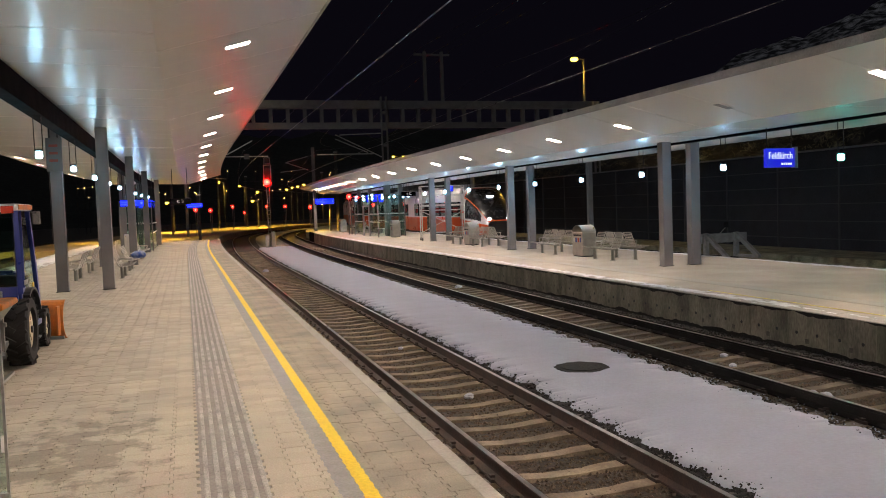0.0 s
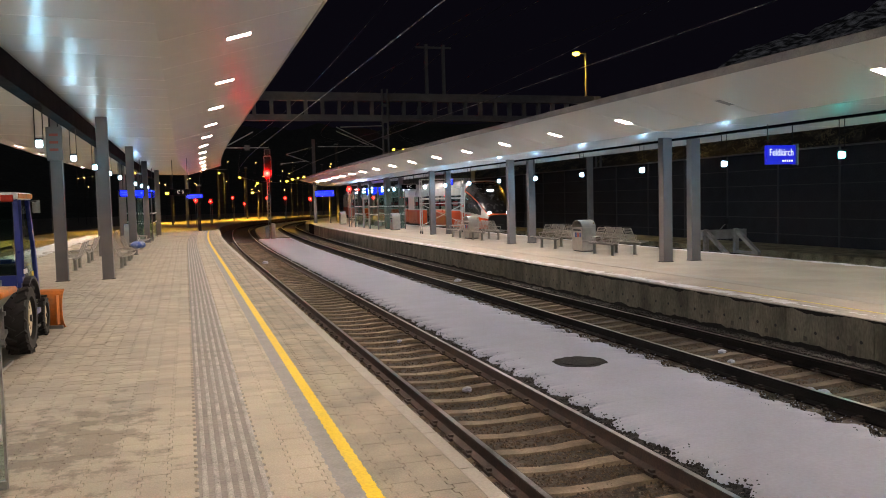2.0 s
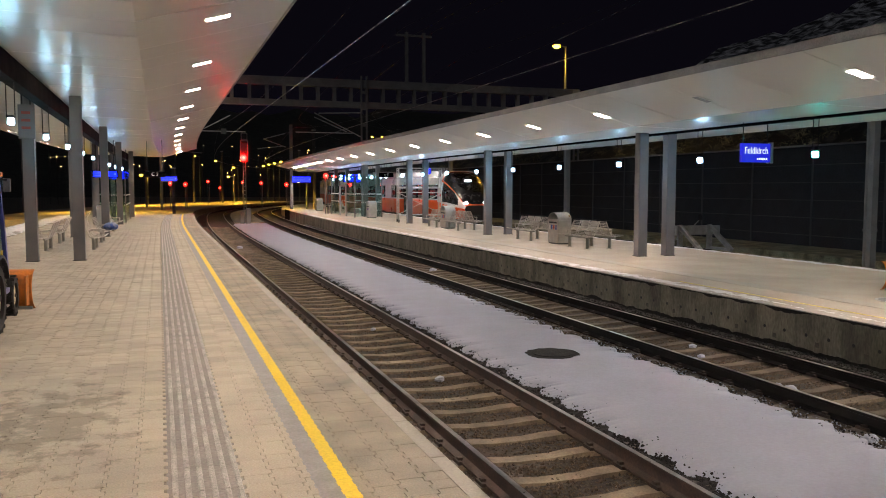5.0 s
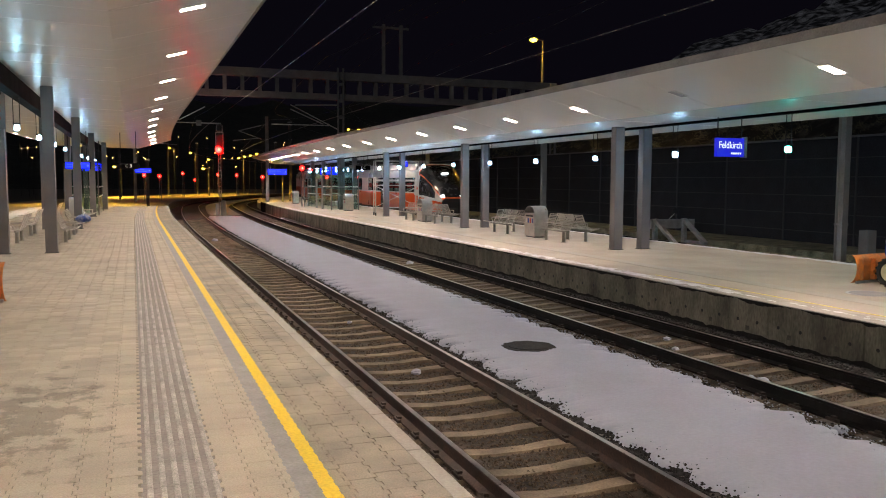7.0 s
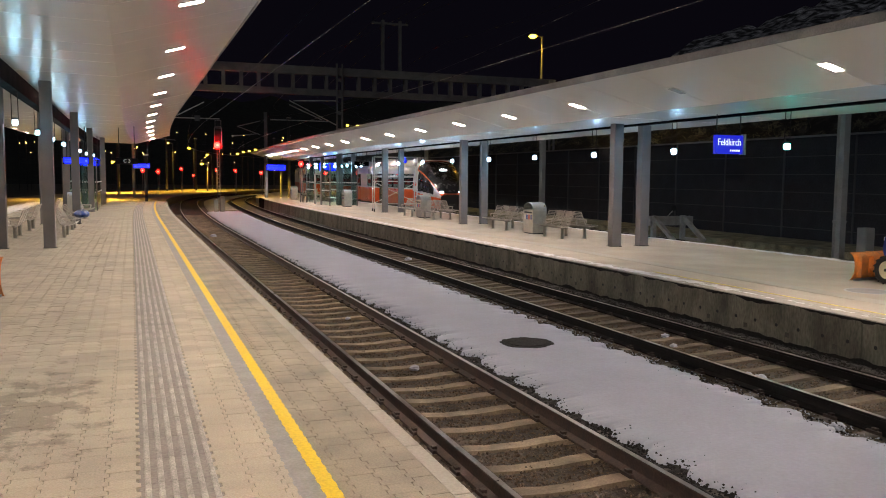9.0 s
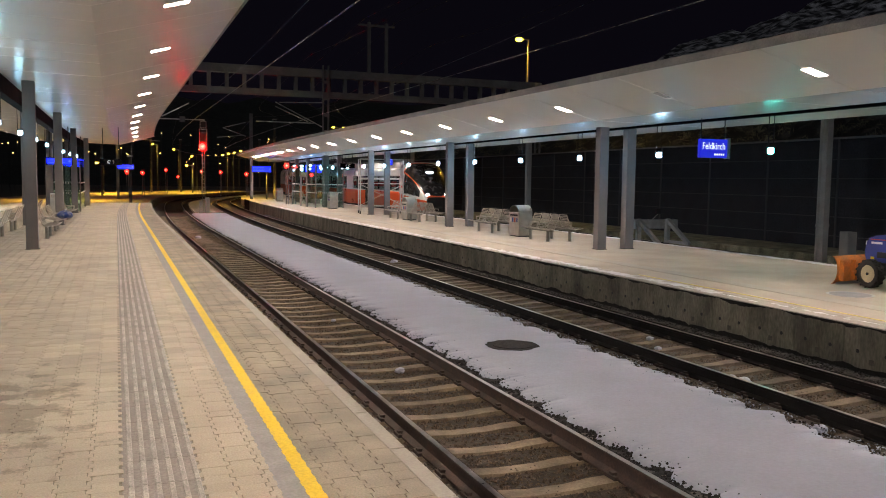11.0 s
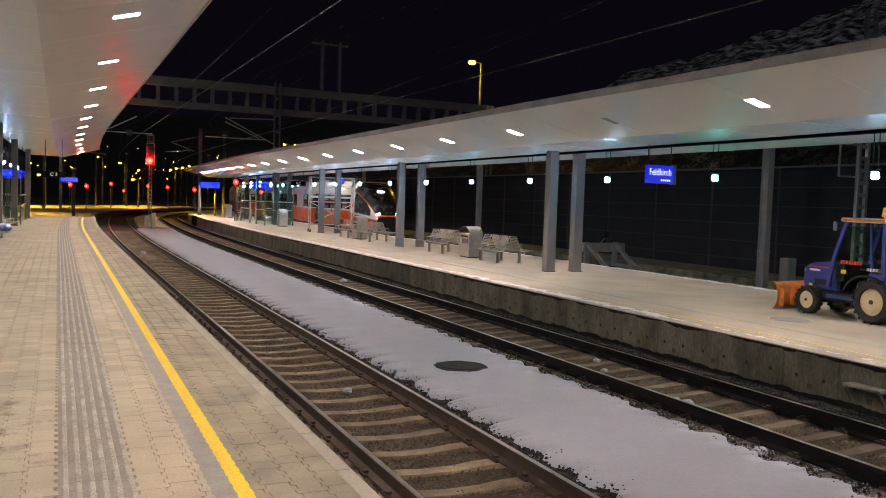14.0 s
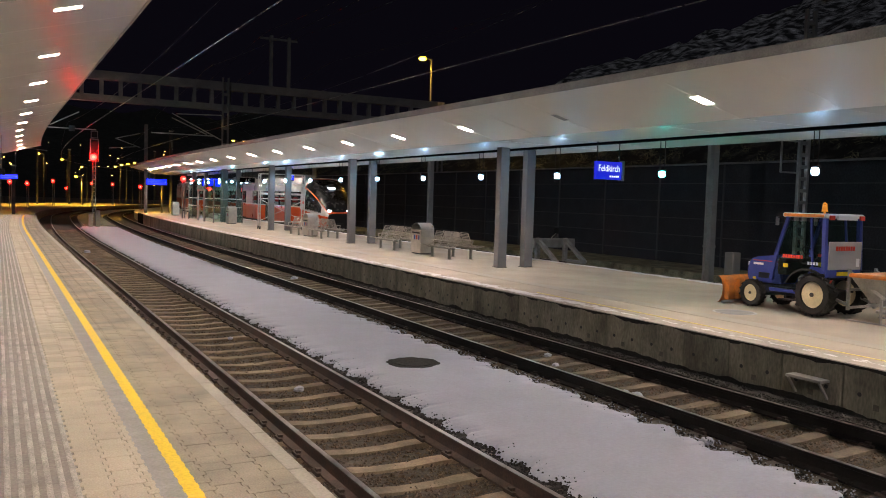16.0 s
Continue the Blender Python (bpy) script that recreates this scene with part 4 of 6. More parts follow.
def tractor(at, label, turn=0, blade=12, rear=.41, size=1.0, board=True):
    """Rear axle at the origin, nose towards +y."""
    ob = thing("compact_tractor", label, "tractor", at, "snow-clearing tractors", turn=turn)
    for s in (-1, 1):
        wheel(ob, s * .50, -.15, rear, .26, s)
        wheel(ob, s * .47, 1.43, .295, .19, s, 15)
    part("chassis", boxes((-.26, .26, -.35, 1.65, .30, .52), bevel=.02), M_BLACK, ob)
    part("rear_axle", rods(.07, ((-.4, 0, .41), (.4, 0, .41))), M_BLACK, ob)
    part("front_axle", rods(.05, ((-.4, 1.43, .27), (.4, 1.43, .27))), M_BLACK, ob)
    bm = bmesh.new()
    prism(bm, [(.86, .52), (1.74, .52), (1.80, .70), (1.74, .98), (1.60, 1.06), (.86, 1.16)], "x", -.28, .28)
    bmesh.ops.bevel(bm, geom=bm.edges[:], offset=.04, segments=2, affect="EDGES")
    hood = part("hood", bm, M_BLUE, ob)
    part("grille", boxes((-.18, .18, 1.775, 1.80, .62, .84)), M_BLACK, hood)
    for k in range(4):
        part("grille_slat", boxes((-.17, .17, 1.800, 1.806, .645 + .05 * k, .660 + .05 * k)), M_STEEL, hood)
    for s in (-1, 1):
        part("headlight", boxes((s * .17 - .07, s * .17 + .07, 1.755, 1.785, .86, .95), bevel=.01), M_WHITEPAINT, hood)
        part("side_vent", boxes((s * .287 - .006, s * .287 + .006, 1.05, 1.45, .62, .74)), M_BLACK, hood)
        part("decal_bar", boxes((s * .287 - .004, s * .287 + .004, 1.34, 1.60, .90, .945)), M_WHITEPAINT, hood)
        part("decal_stripe", boxes((s * .287 - .004, s * .287 + .004, .95, 1.62, .985, 1.0)), M_REDPAINT, hood)
        part("badge", boxes((s * .287 - .005, s * .287 + .005, 1.52, 1.6, .58, .63)), M_YELLOW, hood)
    # cab frame
    for s in (-1, 1):
        x = s * .54
        part("front_pillar", bars(.05, .07, ((x, .92, .62), (x * .985, .80, 1.25)), ((x * .985, .80, 1.25), (x * .97, .56, 1.96))), M_BLUE, ob)
        part("middle_pillar", bars(.03, .04, ((x, -.08, .95), (x * .98, .02, 1.96))), M_BLUE, ob)
        part("rear_pillar", bars(.06, .10, ((x, -.34, .92), (x * .98, -.30, 1.96))), M_BLUE, ob)
        part("door_sill", boxes((x - .03, x + .03, .20, .93, .40, .47), bevel=.01), M_BLUE, ob)
        part("door_frame", bars(.035, .035, ((x, .23, .47), (x, -.02, .86)), ((x, -.02, .86), (x, -.08, .97))), M_BLUE, ob)
        part("step", boxes((s * .50 - .10, s * .50 + .10, .34, .66, .24, .27), bevel=.008), M_BLACK, ob)
        part("step_bracket", bars(.03, .03, ((s * .46, .40, .26), (s * .46, .40, .42)), ((s * .46, .60, .26), (s * .46, .60, .42))), M_BLACK, ob)
        part("door_handle", boxes((x + s * .012, x + s * .03, .05, .16, 1.02, 1.05), bevel=.004), M_BLACK, ob)
        bm = bmesh.new()
        q = [bm.verts.new(p) for p in ((x, .90, .47), (x, .25, .47), (x, .02, .85), (x * .98, .03, 1.88), (x * .97, .55, 1.88), (x * .985, .80, 1.25))]
        bm.faces.new(q)
        bmesh.ops.solidify(bm, geom=bm.faces[:], thickness=.008)
        door = part("door_glass", bm, M_CABGLASS, ob)
        part("sticker", boxes((x + s * .004, x + s * .010, .50, .62, .92, 1.0)), M_YELLOW, door)
        for k in range(8 if board else 0):
            part("lettering_bar", boxes((x * .98 + s * .012, x * .98 + s * .020, .16 + .062 * k, .205 + .062 * k, 1.12, 1.19)), M_REDPAINT, door)
        bm = bmesh.new()
        q = [bm.verts.new(p) for p in ((x, -.10, .98), (x, -.32, .98), (x * .98, -.29, 1.90), (x * .98, 0.0, 1.86))]
        bm.faces.new(q)
        bmesh.ops.solidify(bm, geom=bm.faces[:], thickness=.008)
        part("side_glass", bm, M_CABGLASS, ob)
        for k in range(4):
            part("number_bar", boxes((x + s * .03, x + s * .036, -.22 + .065 * k, -.175 + .065 * k, 1.02, 1.08)), M_WHITEPAINT, ob)
        # mudguard over the rear wheel
        bm = bmesh.new()
        arc = [((rear + .09) * math.cos(math.pi * (0.12 + .56 * i / 12)), rear + (rear + .08) * math.sin(math.pi * (.12 + .56 * i / 12))) for i in range(13)]
        prism(bm, arc + [(p[0] * .94, rear + (p[1] - rear) * .93) for p in reversed(arc)], "x", s * .36 if s > 0 else -.64, .64 if s > 0 else -.36)
        part("mudguard", bm, M_BLACK, ob)
        part("quarter_panel", boxes((x - .02, x + .02, -.36, -.02, .86, .98), bevel=.01), M_BLUE, ob)
        part("mirror", boxes((s * .60 - .05, s * .60 + .05, .76, .79, 1.78, 1.96), bevel=.015), M_STEEL, ob)
        part("mirror_arm", rods(.012, ((s * .48, .60, 1.95), (s * .60, .76, 1.94))), M_BLACK, ob)
    part("windscreen", bars(1.02, .008, ((0, .89, .98), (0, .80, 1.25)), ((0, .80, 1.25), (0, .56, 1.88))), M_CABGLASS, ob)
    rim = 1.42 if board else 1.02
    part("rear_glass", boxes((-.49, .49, -.345, -.337, rim + .01, 1.92)), M_CABGLASS, ob)
    part("rear_panel", boxes((-.52, .52, -.38, -.34, .78, rim), bevel=.01), M_BLUE, ob)
    part("dashboard", boxes((-.45, .45, .62, .84, .75, 1.10), bevel=.03), M_BLACK, ob)
    part("seat", boxes((-.22, .22, -.28, .15, .72, .82), (-.22, .22, -.32, -.20, .80, 1.35), bevel=.03), M_BLACK, ob)
    bm = bmesh.new()
    for k in range(16):
        a, b = 2 * math.pi * k / 16, 2 * math.pi * (k + 1) / 16
        rod(bm, (.17 * math.cos(a), .42 + .12 * math.sin(a), 1.22 + .12 * math.sin(a)), (.17 * math.cos(b), .42 + .12 * math.sin(b), 1.22 + .12 * math.sin(b)), .014, 6)
    rod(bm, (0, .42, 1.22), (0, .62, 1.02), .018, 6)
    part("steering_wheel", bm, M_BLACK, ob)
    part("floor", boxes((-.5, .5, -.33, .9, .46, .50)), M_BLACK, ob)
    roof = part("cab_roof", boxes((-.57, .57, -.38, .68, 1.96, 2.05), bevel=.03), M_WHITEPAINT, ob)
    for s in (-1, 1):
        part("roof_stripe", boxes((s * .572 - .006, s * .572 + .006, -.30, .64, 1.975, 2.035)), M_ORANGE, roof)
        part("rear_light", boxes((s * .46 - .07, s * .46 + .07, -.42, -.38, 1.93, 2.02), bevel=.01), M_REDPAINT, roof)
        part("tail_lamp", boxes((s * .46 - .05, s * .46 + .05, -.46, -.40, .68, .74), bevel=.008), M_REDPAINT, ob)
    part("work_lamp", boxes((-.30, .30, -.42, -.38, 1.93, 2.02), bevel=.01), M_WHITEPAINT, roof)
    bm = bmesh.new()
    rod(bm, (0, 0, 2.04), (0, 0, 2.10), .02, 10)
    rod(bm, (0, 0, 2.09), (0, 0, 2.13), .06, 14)
    rod(bm, (0, 0, 2.13), (0, 0, 2.23), .052, 16, .044)
    bmesh.ops.create_uvsphere(bm, u_segments=12, v_segments=8, radius=.046, matrix=Matrix.Translation((0, 0, 2.23)))
    bmesh.ops.translate(bm, vec=(-.3, -.1, 0), verts=bm.verts[:])
    part("beacon", bm, E_AMBER, roof, "amber flashing beacon", True)
    part("plate", boxes((-.22, .22, -.395, -.385, .82, .90)), M_YELLOW, ob)
    if board:
        advert = part("advert_panel", boxes((-.50, .50, -.40, -.385, .94, 1.50), bevel=.006), M_PANELGREY, ob, "light grey rear panel with red lettering bars")
        for k in range(8):
            part("lettering_bar", boxes((-.30 + .075 * k, -.245 + .075 * k, -.406, -.401, 1.32, 1.41)), M_REDPAINT, advert)
        part("speed_plate", boxes((.34, .44, -.406, -.401, 1.00, 1.16)), M_WHITEPAINT, advert)
    else:
        for x in (-.22, .16):
            part("reflector_plate", boxes((x - .14, x + .14, -.395, -.381, .93, 1.0)), M_YELLOW, ob)
    # plough blade
    bl = thing("plough", "", "")
    bl.parent = ob
    bl.matrix_basis = pose(0, 2.12, 0, 0, 0, blade)
    bm = bmesh.new()
    prof = [(.10 + .16 * math.cos(a), .30 + .30 * math.sin(a)) for a in [math.pi * (.55 + .9 * i / 10) for i in range(11)]]
    prof = [(p[0] + .12, p[1]) for p in prof]
    prism(bm, prof + [(p[0] - .018, p[1]) for p in reversed(prof)], "x", -.70, .70)
    part("blade", bm, M_ORANGE, bl, "worn orange steel plough blade")
    for x in (-.66, -.25, .25, .66):
        part("rib", bars(.02, .10, ((x, -.02, .08), (x, -.02, .52))), M_ORANGE, bl)
    part("push_frame", bars(.06, .06, ((-.2, -.03, .3), (-.2, -.42, .38)), ((.2, -.03, .3), (.2, -.42, .38)), ((-.35, -.06, .25), (.35, -.06, .25))), M_ORANGE, bl)
    part("wear_strip", boxes((-.70, .70, .06, .08, .0, .05)), M_STEEL, bl)
    # spreader behind
    sp = thing("spreader", "", "")
    sp.parent = ob
    sp.matrix_basis = pose(0, -1.35, 0)
    bm = bmesh.new()
    lo = [(-.22, -.2), (.22, -.2), (.22, .2), (-.22, .2)]
    hi = [(-.58, -.42), (.58, -.42), (.58, .38), (-.58, .38)]
    a, b = [bm.verts.new((*p, .38)) for p in lo], [bm.verts.new((*p, .86)) for p in hi]
    bm.faces.new(a)
    bm.faces.new(b)
    for i in range(4):
        bm.faces.new((a[i], a[(i + 1) % 4], b[(i + 1) % 4], b[i]))
    bmesh.ops.recalc_face_normals(bm, faces=bm.faces[:])
    part("hopper", bm, M_STEEL, sp, "dirty grey salt hopper")
    part("cover", boxes((-.62, .62, -.46, .42, .86, .94), bevel=.03), M_ORANGE, sp, "orange tarpaulin hopper cover")
    part("frame", bars(.05, .05, ((-.4, .55, .2), (-.4, .55, 1.0)), ((.4, .55, .2), (.4, .55, 1.0)), ((-.4, .55, .25), (-.4, -.3, .42)), ((.4, .55, .25), (.4, -.3, .42)),
                        ((-.45, .55, .6), (.45, .55, .6)), ((-.4, .55, .3), (-.4, .9, .4)), ((.4, .55, .3), (.4, .9, .4)), ((-.4, .55, .95), (-.4, -.2, .5)), ((.4, .55, .95), (.4, -.2, .5))), M_STEEL, sp)
    bm = bmesh.new()
    rod(bm, (0, -.1, .20), (0, -.1, .24), .28, 20)
    part("spinner_disc", bm, M_STEEL, sp)
    part("ground_bar", bars(.04, .03, ((-.5, .5, .03), (-.5, -.5, .03)), ((.5, .5, .03), (.5, -.5, .03))), M_STEEL, sp)
    part("apron", bars(.02, .3, ((-.45, -.35, .2), (.45, -.35, .2))), M_COPING, sp)
    for s in (-.5, .5):
        part("stand", bars(.04, .04, ((s, -.2, .03), (s, -.2, .5))), M_STEEL, sp)
    ob.scale = (size, size, size)
    return ob


tractor((14.14, 10.47, 0), "blue compact cab tractor with orange plough and salt spreader", 0, 10, .43, .95)
tractor((-2.78, 12.75, 0), "blue compact cab tractor with orange plough beside a glass screen", 0, -14, .45, 1.09, False)


# ---------------------------------------------------------------- railcar, nose at the near end
def side_profile(side, z0, z1):
    """Body half-width by height."""
    def w(z):
        return 1.45 if z < 2.3 else 1.45 - .42 * ((z - 2.3) / .9) ** 2
    n = 6
    return [(side * w(z0 + (z1 - z0) * i / n), z0 + (z1 - z0) * i / n) for i in range(n + 1)]


def shell(bm, pts, y0, y1, t=.05):
    inner = [(p[0] * (1 - t / 1.45), p[1]) for p in reversed(pts)]
    prism(bm, pts + inner, "y", y0, y1)


WIN0, WIN1 = 1.27, 2.22


def car(at, length, doors, windows, label, nose=False, tail=False):
    ob = thing("railcar", label, "train", at, "coupled railcars")
    y0 = 3.35 if nose else .12
    y1 = length - (3.35 if tail else .12)
    for s in (-1, 1):
        cuts = sorted([(a, b) for a, b in doors])
        edges, cur = [], y0
        for a, b in cuts:
            edges.append((cur, a))
            cur = b
        edges.append((cur, y1))
        for a, b in edges:
            for nm, za, zb, m in (("lower_panel", .12, 1.20, M_TRAINRED), ("waist_stripe", 1.20, WIN0, M_TRAINWHITE), ("upper_panel", WIN1, 2.72, M_TRAINWHITE)):
                bm = bmesh.new()
                shell(bm, side_profile(s, za, zb), a, b)
                part(nm, bm, m, ob, "" if nm != "lower_panel" else "bright red lower body panel", True)
            wins = [w for w in windows if w[0] >= a - .01 and w[1] <= b + .01]
            cur = a
            for wa, wb in wins:
                if wa - cur > .02:
                    bm = bmesh.new()
                    shell(bm, side_profile(s, WIN0, WIN1), cur, wa, .06)
                    part("window_pillar", bm, M_TRAINDARK, ob)
                pane = part("window", boxes((s * 1.43 - .006, s * 1.43 + .006, wa, wb, WIN0, WIN1)), M_DARKGLASS, ob)
                pane.visible_shadow = False
                part("frame", boxes((s * 1.455 - .008, s * 1.455 + .008, wa, wa + .035, WIN0, WIN1), (s * 1.455 - .008, s * 1.455 + .008, wb - .035, wb, WIN0, WIN1)), M_TRAINDARK, pane)
                cur = wb
            if b - cur > .02:
                bm = bmesh.new()
                shell(bm, side_profile(s, WIN0, WIN1), cur, b, .06)
                part("window_pillar", bm, M_TRAINDARK if b < y1 - .1 else M_TRAINWHITE, ob)
        for a, b in cuts:
            d = part("door", boxes((s * 1.40 - .03, s * 1.40 + .03, a, (a + b) / 2 - .01, .10, 2.25), (s * 1.40 - .03, s * 1.40 + .03, (a + b) / 2 + .01, b, .10, 2.25)), M_TRAINDARK, ob,
                     "dark double passenger door")
            for ya, yb in ((a + .12, (a + b) / 2 - .10), ((a + b) / 2 + .10, b - .12)):
                part("door_glass", boxes((s * 1.435 - .005, s * 1.435 + .005, ya, yb, .75, 2.1)), M_DARKGLASS, d)
            part("door_edge", boxes((s * 1.437 - .006, s * 1.437 + .006, (a + b) / 2 - .055, (a + b) / 2 - .02, .15, 2.2),
                                    (s * 1.437 - .006, s * 1.437 + .006, (a + b) / 2 + .02, (a + b) / 2 + .055, .15, 2.2)), M_TRAINWHITE, d)
            part("pictogram", boxes((s * 1.436 - .006, s * 1.436 + .006, a + .2, a + .34, 1.95, 2.1)), M_WHITEPAINT, d)
            bm = bmesh.new()
            shell(bm, side_profile(s, 2.25, 2.72), a, b)
            part("door_header", bm, M_TRAINWHITE, ob)
    bm = bmesh.new()
    top = side_profile(1, 2.72, 3.15)
    prism(bm, top + [(-p[0], p[1]) for p in reversed(top)], "y", y0, y1)
    part("roof", bm, M_ROOF, ob)
    part("underframe", boxes((-1.32, 1.32, y0 + .2, y1 - .2, -.38, .12)), M_SKIRT, ob)
    part("floor", boxes((-1.36, 1.36, y0, y1, .36, .42)), M_SKIRT, ob)
    part("ceiling_light", boxes((-.14, .14, y0 + .3, y1 - .3, 2.52, 2.56)), E_CABIN, ob, "bright cabin ceiling light")
    part("ceiling", boxes((-1.2, 1.2, y0, y1, 2.57, 2.62)), M_TRAINWHITE, ob)
    for e in (y0 + .02, y1 - .06):
        part("end_wall", boxes((-1.38, 1.38, e, e + .04, .12, 2.9)), M_TRAINWHITE, ob)
    y = y0 + .7
    while y < y1 - .8:
        if not any(a - .5 < y < b + .3 for a, b in doors):
            for s in (-1, 1):
                st = part("seat", boxes((s * .95 - .42, s * .95 + .42, y, y + .45, .75, .86), (s * .95 - .42, s * .95 + .42, y + .38, y + .5, .80, 1.52), bevel=.03), M_SEATGREY, ob)
                part("headrest", boxes((s * .95 - .40, s * .95 - .03, y + .34, y + .52, 1.50, 1.82), (s * .95 + .03, s * .95 + .40, y + .34, y + .52, 1.50, 1.82), bevel=.03), M_SEATRED, st, "red seat headrest")
        y += .95
    for y in (length * .28, length * .72):
        for s in (-.753, .753):
            for dy in (-1.2, 1.2):
                bm = bmesh.new()
                rod(bm, (s - .06, y + dy, -.22), (s + .06, y + dy, -.22), .41, 20)
                part("wheel", bm, M_STEEL, ob)
    part("roof_unit", boxes((-.7, .7, length * .4, length * .4 + 2.4, 3.15, 3.42), bevel=.05), M_ROOF, ob)
    part("roof_unit", boxes((-.55, .55, length * .66, length * .66 + 1.5, 3.15, 3.32), bevel=.05), M_ROOF, ob)
    return ob


def nose_faces():
    """The cab as rings along its length, its faces sorted by what they are made of."""
    ny, na, length = 64, 80, 3.36
    kinds = {k: bmesh.new() for k in ("skirt", "red", "stripe", "white", "windscreen", "rim", "side_window")}

    def ring(t):
        top = .92 + 2.22 * (1 - (1 - t) ** 1.9)
        w = 1.45 * (.52 + .48 * (1 - (1 - t) ** 2.6))
        zb = -.12
        zm = min(1.1, (top + zb) / 2 + .25)
        pts = []
        for k in range(na + 1):
            a = math.pi * k / na
            c, s = math.cos(a), math.sin(a)
            pts.append((w * math.copysign(abs(c) ** .42, c), length * t, zm + (top - zm) * abs(s) ** .75))
        low = [(w, length * t, zm + (zb - zm) * j / 24) for j in range(24, 0, -1)]
        return low + pts + [(-p[0], p[1], p[2]) for p in reversed(low)], w, top
    rings = [ring((j / ny) ** 1.4) for j in range(ny + 1)]
    for (r0, w0, t0), (r1, w1, t1) in zip(rings, rings[1:]):
        for i in range(len(r0) - 1):
            quad = (r0[i], r1[i], r1[i + 1], r0[i + 1])
            cx, cy, cz = (sum(p[k] for p in quad) / 4 for k in range(3))
            w, top, red = (w0 + w1) / 2, (t0 + t1) / 2, .70 + .13 * cy
            s = abs(cx) / w
            kind = "white"
            if cz < .08:
                kind = "skirt"
            elif cz < red:
                kind = "red"
            elif cz < red + .10:
                kind = "stripe"
            elif s < .885 and cy < 2.75 and cz > 1.02:
                kind = "windscreen"
            elif s < .91 and cy < 2.85:
                kind = "rim"
            elif .55 < cy < 2.5 and red + .16 < cz < top - .30:
                kind = "side_window"
            b = kinds[kind]
            b.faces.new([b.verts.new(p) for p in quad])
    front = bmesh.new()
    front.faces.new([front.verts.new(p) for p in rings[0][0]])
    for b in list(kinds.values()):
        bmesh.ops.remove_doubles(b, verts=b.verts[:], dist=.0005)
        bmesh.ops.recalc_face_normals(b, faces=b.faces[:])
    return kinds, front


T_Y = 48.0
train = car((18.55 + bend(T_Y + 7.6) * .6, T_Y, 0), 16.6, [(9.8, 11.25)], [(3.8, 5.1), (5.2, 6.4), (6.5, 7.85), (7.95, 9.1), (11.8, 13.4), (13.5, 14.6)],
            "red and white railcar with raked dark windscreen and lit headlights", nose=True)
kinds, front = nose_faces()
for nm, m, lab in (("skirt", M_SKIRT, ""), ("red", M_TRAINRED, "red rounded nose"), ("stripe", M_TRAINWHITE, ""), ("white", M_TRAINWHITE, "white cab side"),
                   ("windscreen", M_TRAINDARK, "dark raked windscreen"), ("rim", M_TRAINRED, "red windscreen surround"), ("side_window", M_TRAINDARK, "dark pointed cab side window")):
    if nm == "side_window":
        for s in (-1, 1):
            half = kinds[nm].copy()
            bmesh.ops.delete(half, geom=[f for f in half.faces if f.calc_center_median().x * s < 0], context="FACES")
            part(nm, half, m, train, lab, True)
        kinds[nm].free()
        continue
    part({"red": "nose_panel", "white": "cab_panel", "stripe": "nose_stripe", "rim": "windscreen_surround", "skirt": "front_skirt"}.get(nm, nm), kinds[nm], m, train, lab, True)
part("bumper", front, M_SKIRT, train)
for s in (-1, 1):
    bm = bmesh.new()
    bmesh.ops.create_uvsphere(bm, u_segments=14, v_segments=8, radius=.115, matrix=Matrix.Translation((s * .62, .16, 1.06)) @ Matrix.Diagonal((1.2, .8, .8, 1)))
    part("headlight", bm, E_HEAD, train, "glowing white headlight", True)
    for k in range(3):
        part("logo_bar", boxes((s * 1.452, s * 1.460, 2.62 + .23 * k, 2.80 + .23 * k, 1.46, 1.66)), M_REDPAINT, train)
bm = bmesh.new()
bmesh.ops.create_uvsphere(bm, u_segments=12, v_segments=8, radius=.10, matrix=Matrix.Translation((0, 1.55, 2.48)) @ Matrix.Diagonal((2.6, .9, .6, 1)))
part("destination_light", bm, E_HEAD, train, "", True)
part("coupler", boxes((-.22, .22, -.25, .3, .02, .32), bevel=.04), M_SKIRT, train)
y = T_Y + 16.9
for i in range(3):
    last = i == 2
    c = car((18.55 + bend(y + 8) * .8, y, 0), 16.6, [(3.4, 4.75)] if not last else [(5.4, 6.8)],
            [(.6, 1.9), (2.0, 3.2), (5.2, 6.8), (6.9, 8.3), (8.4, 9.8), (9.9, 11.3), (11.4, 12.9), (13.0, 14.4)] if not last else [(.6, 2.3), (2.4, 4.8), (7.4, 9.0), (9.1, 11.0), (11.1, 13.0)],
            "red and white regional railcar with lit windows and red seats")
    g = thing("gangway", "black rubber bellows between two railcars", "gangway", (18.55 + bend(y) * .8, y - .18, 0), "railcar gangways")
    for k in range(5):
        part("fold", boxes((-1.25, 1.25, -.20 + .08 * k, -.15 + .08 * k, .1, 2.85)), M_BLACK, g)
    part("sleeve", boxes((-1.15, 1.15, -.22, .22, .2, 2.75)), M_RUBBER, g)
    y += 16.9

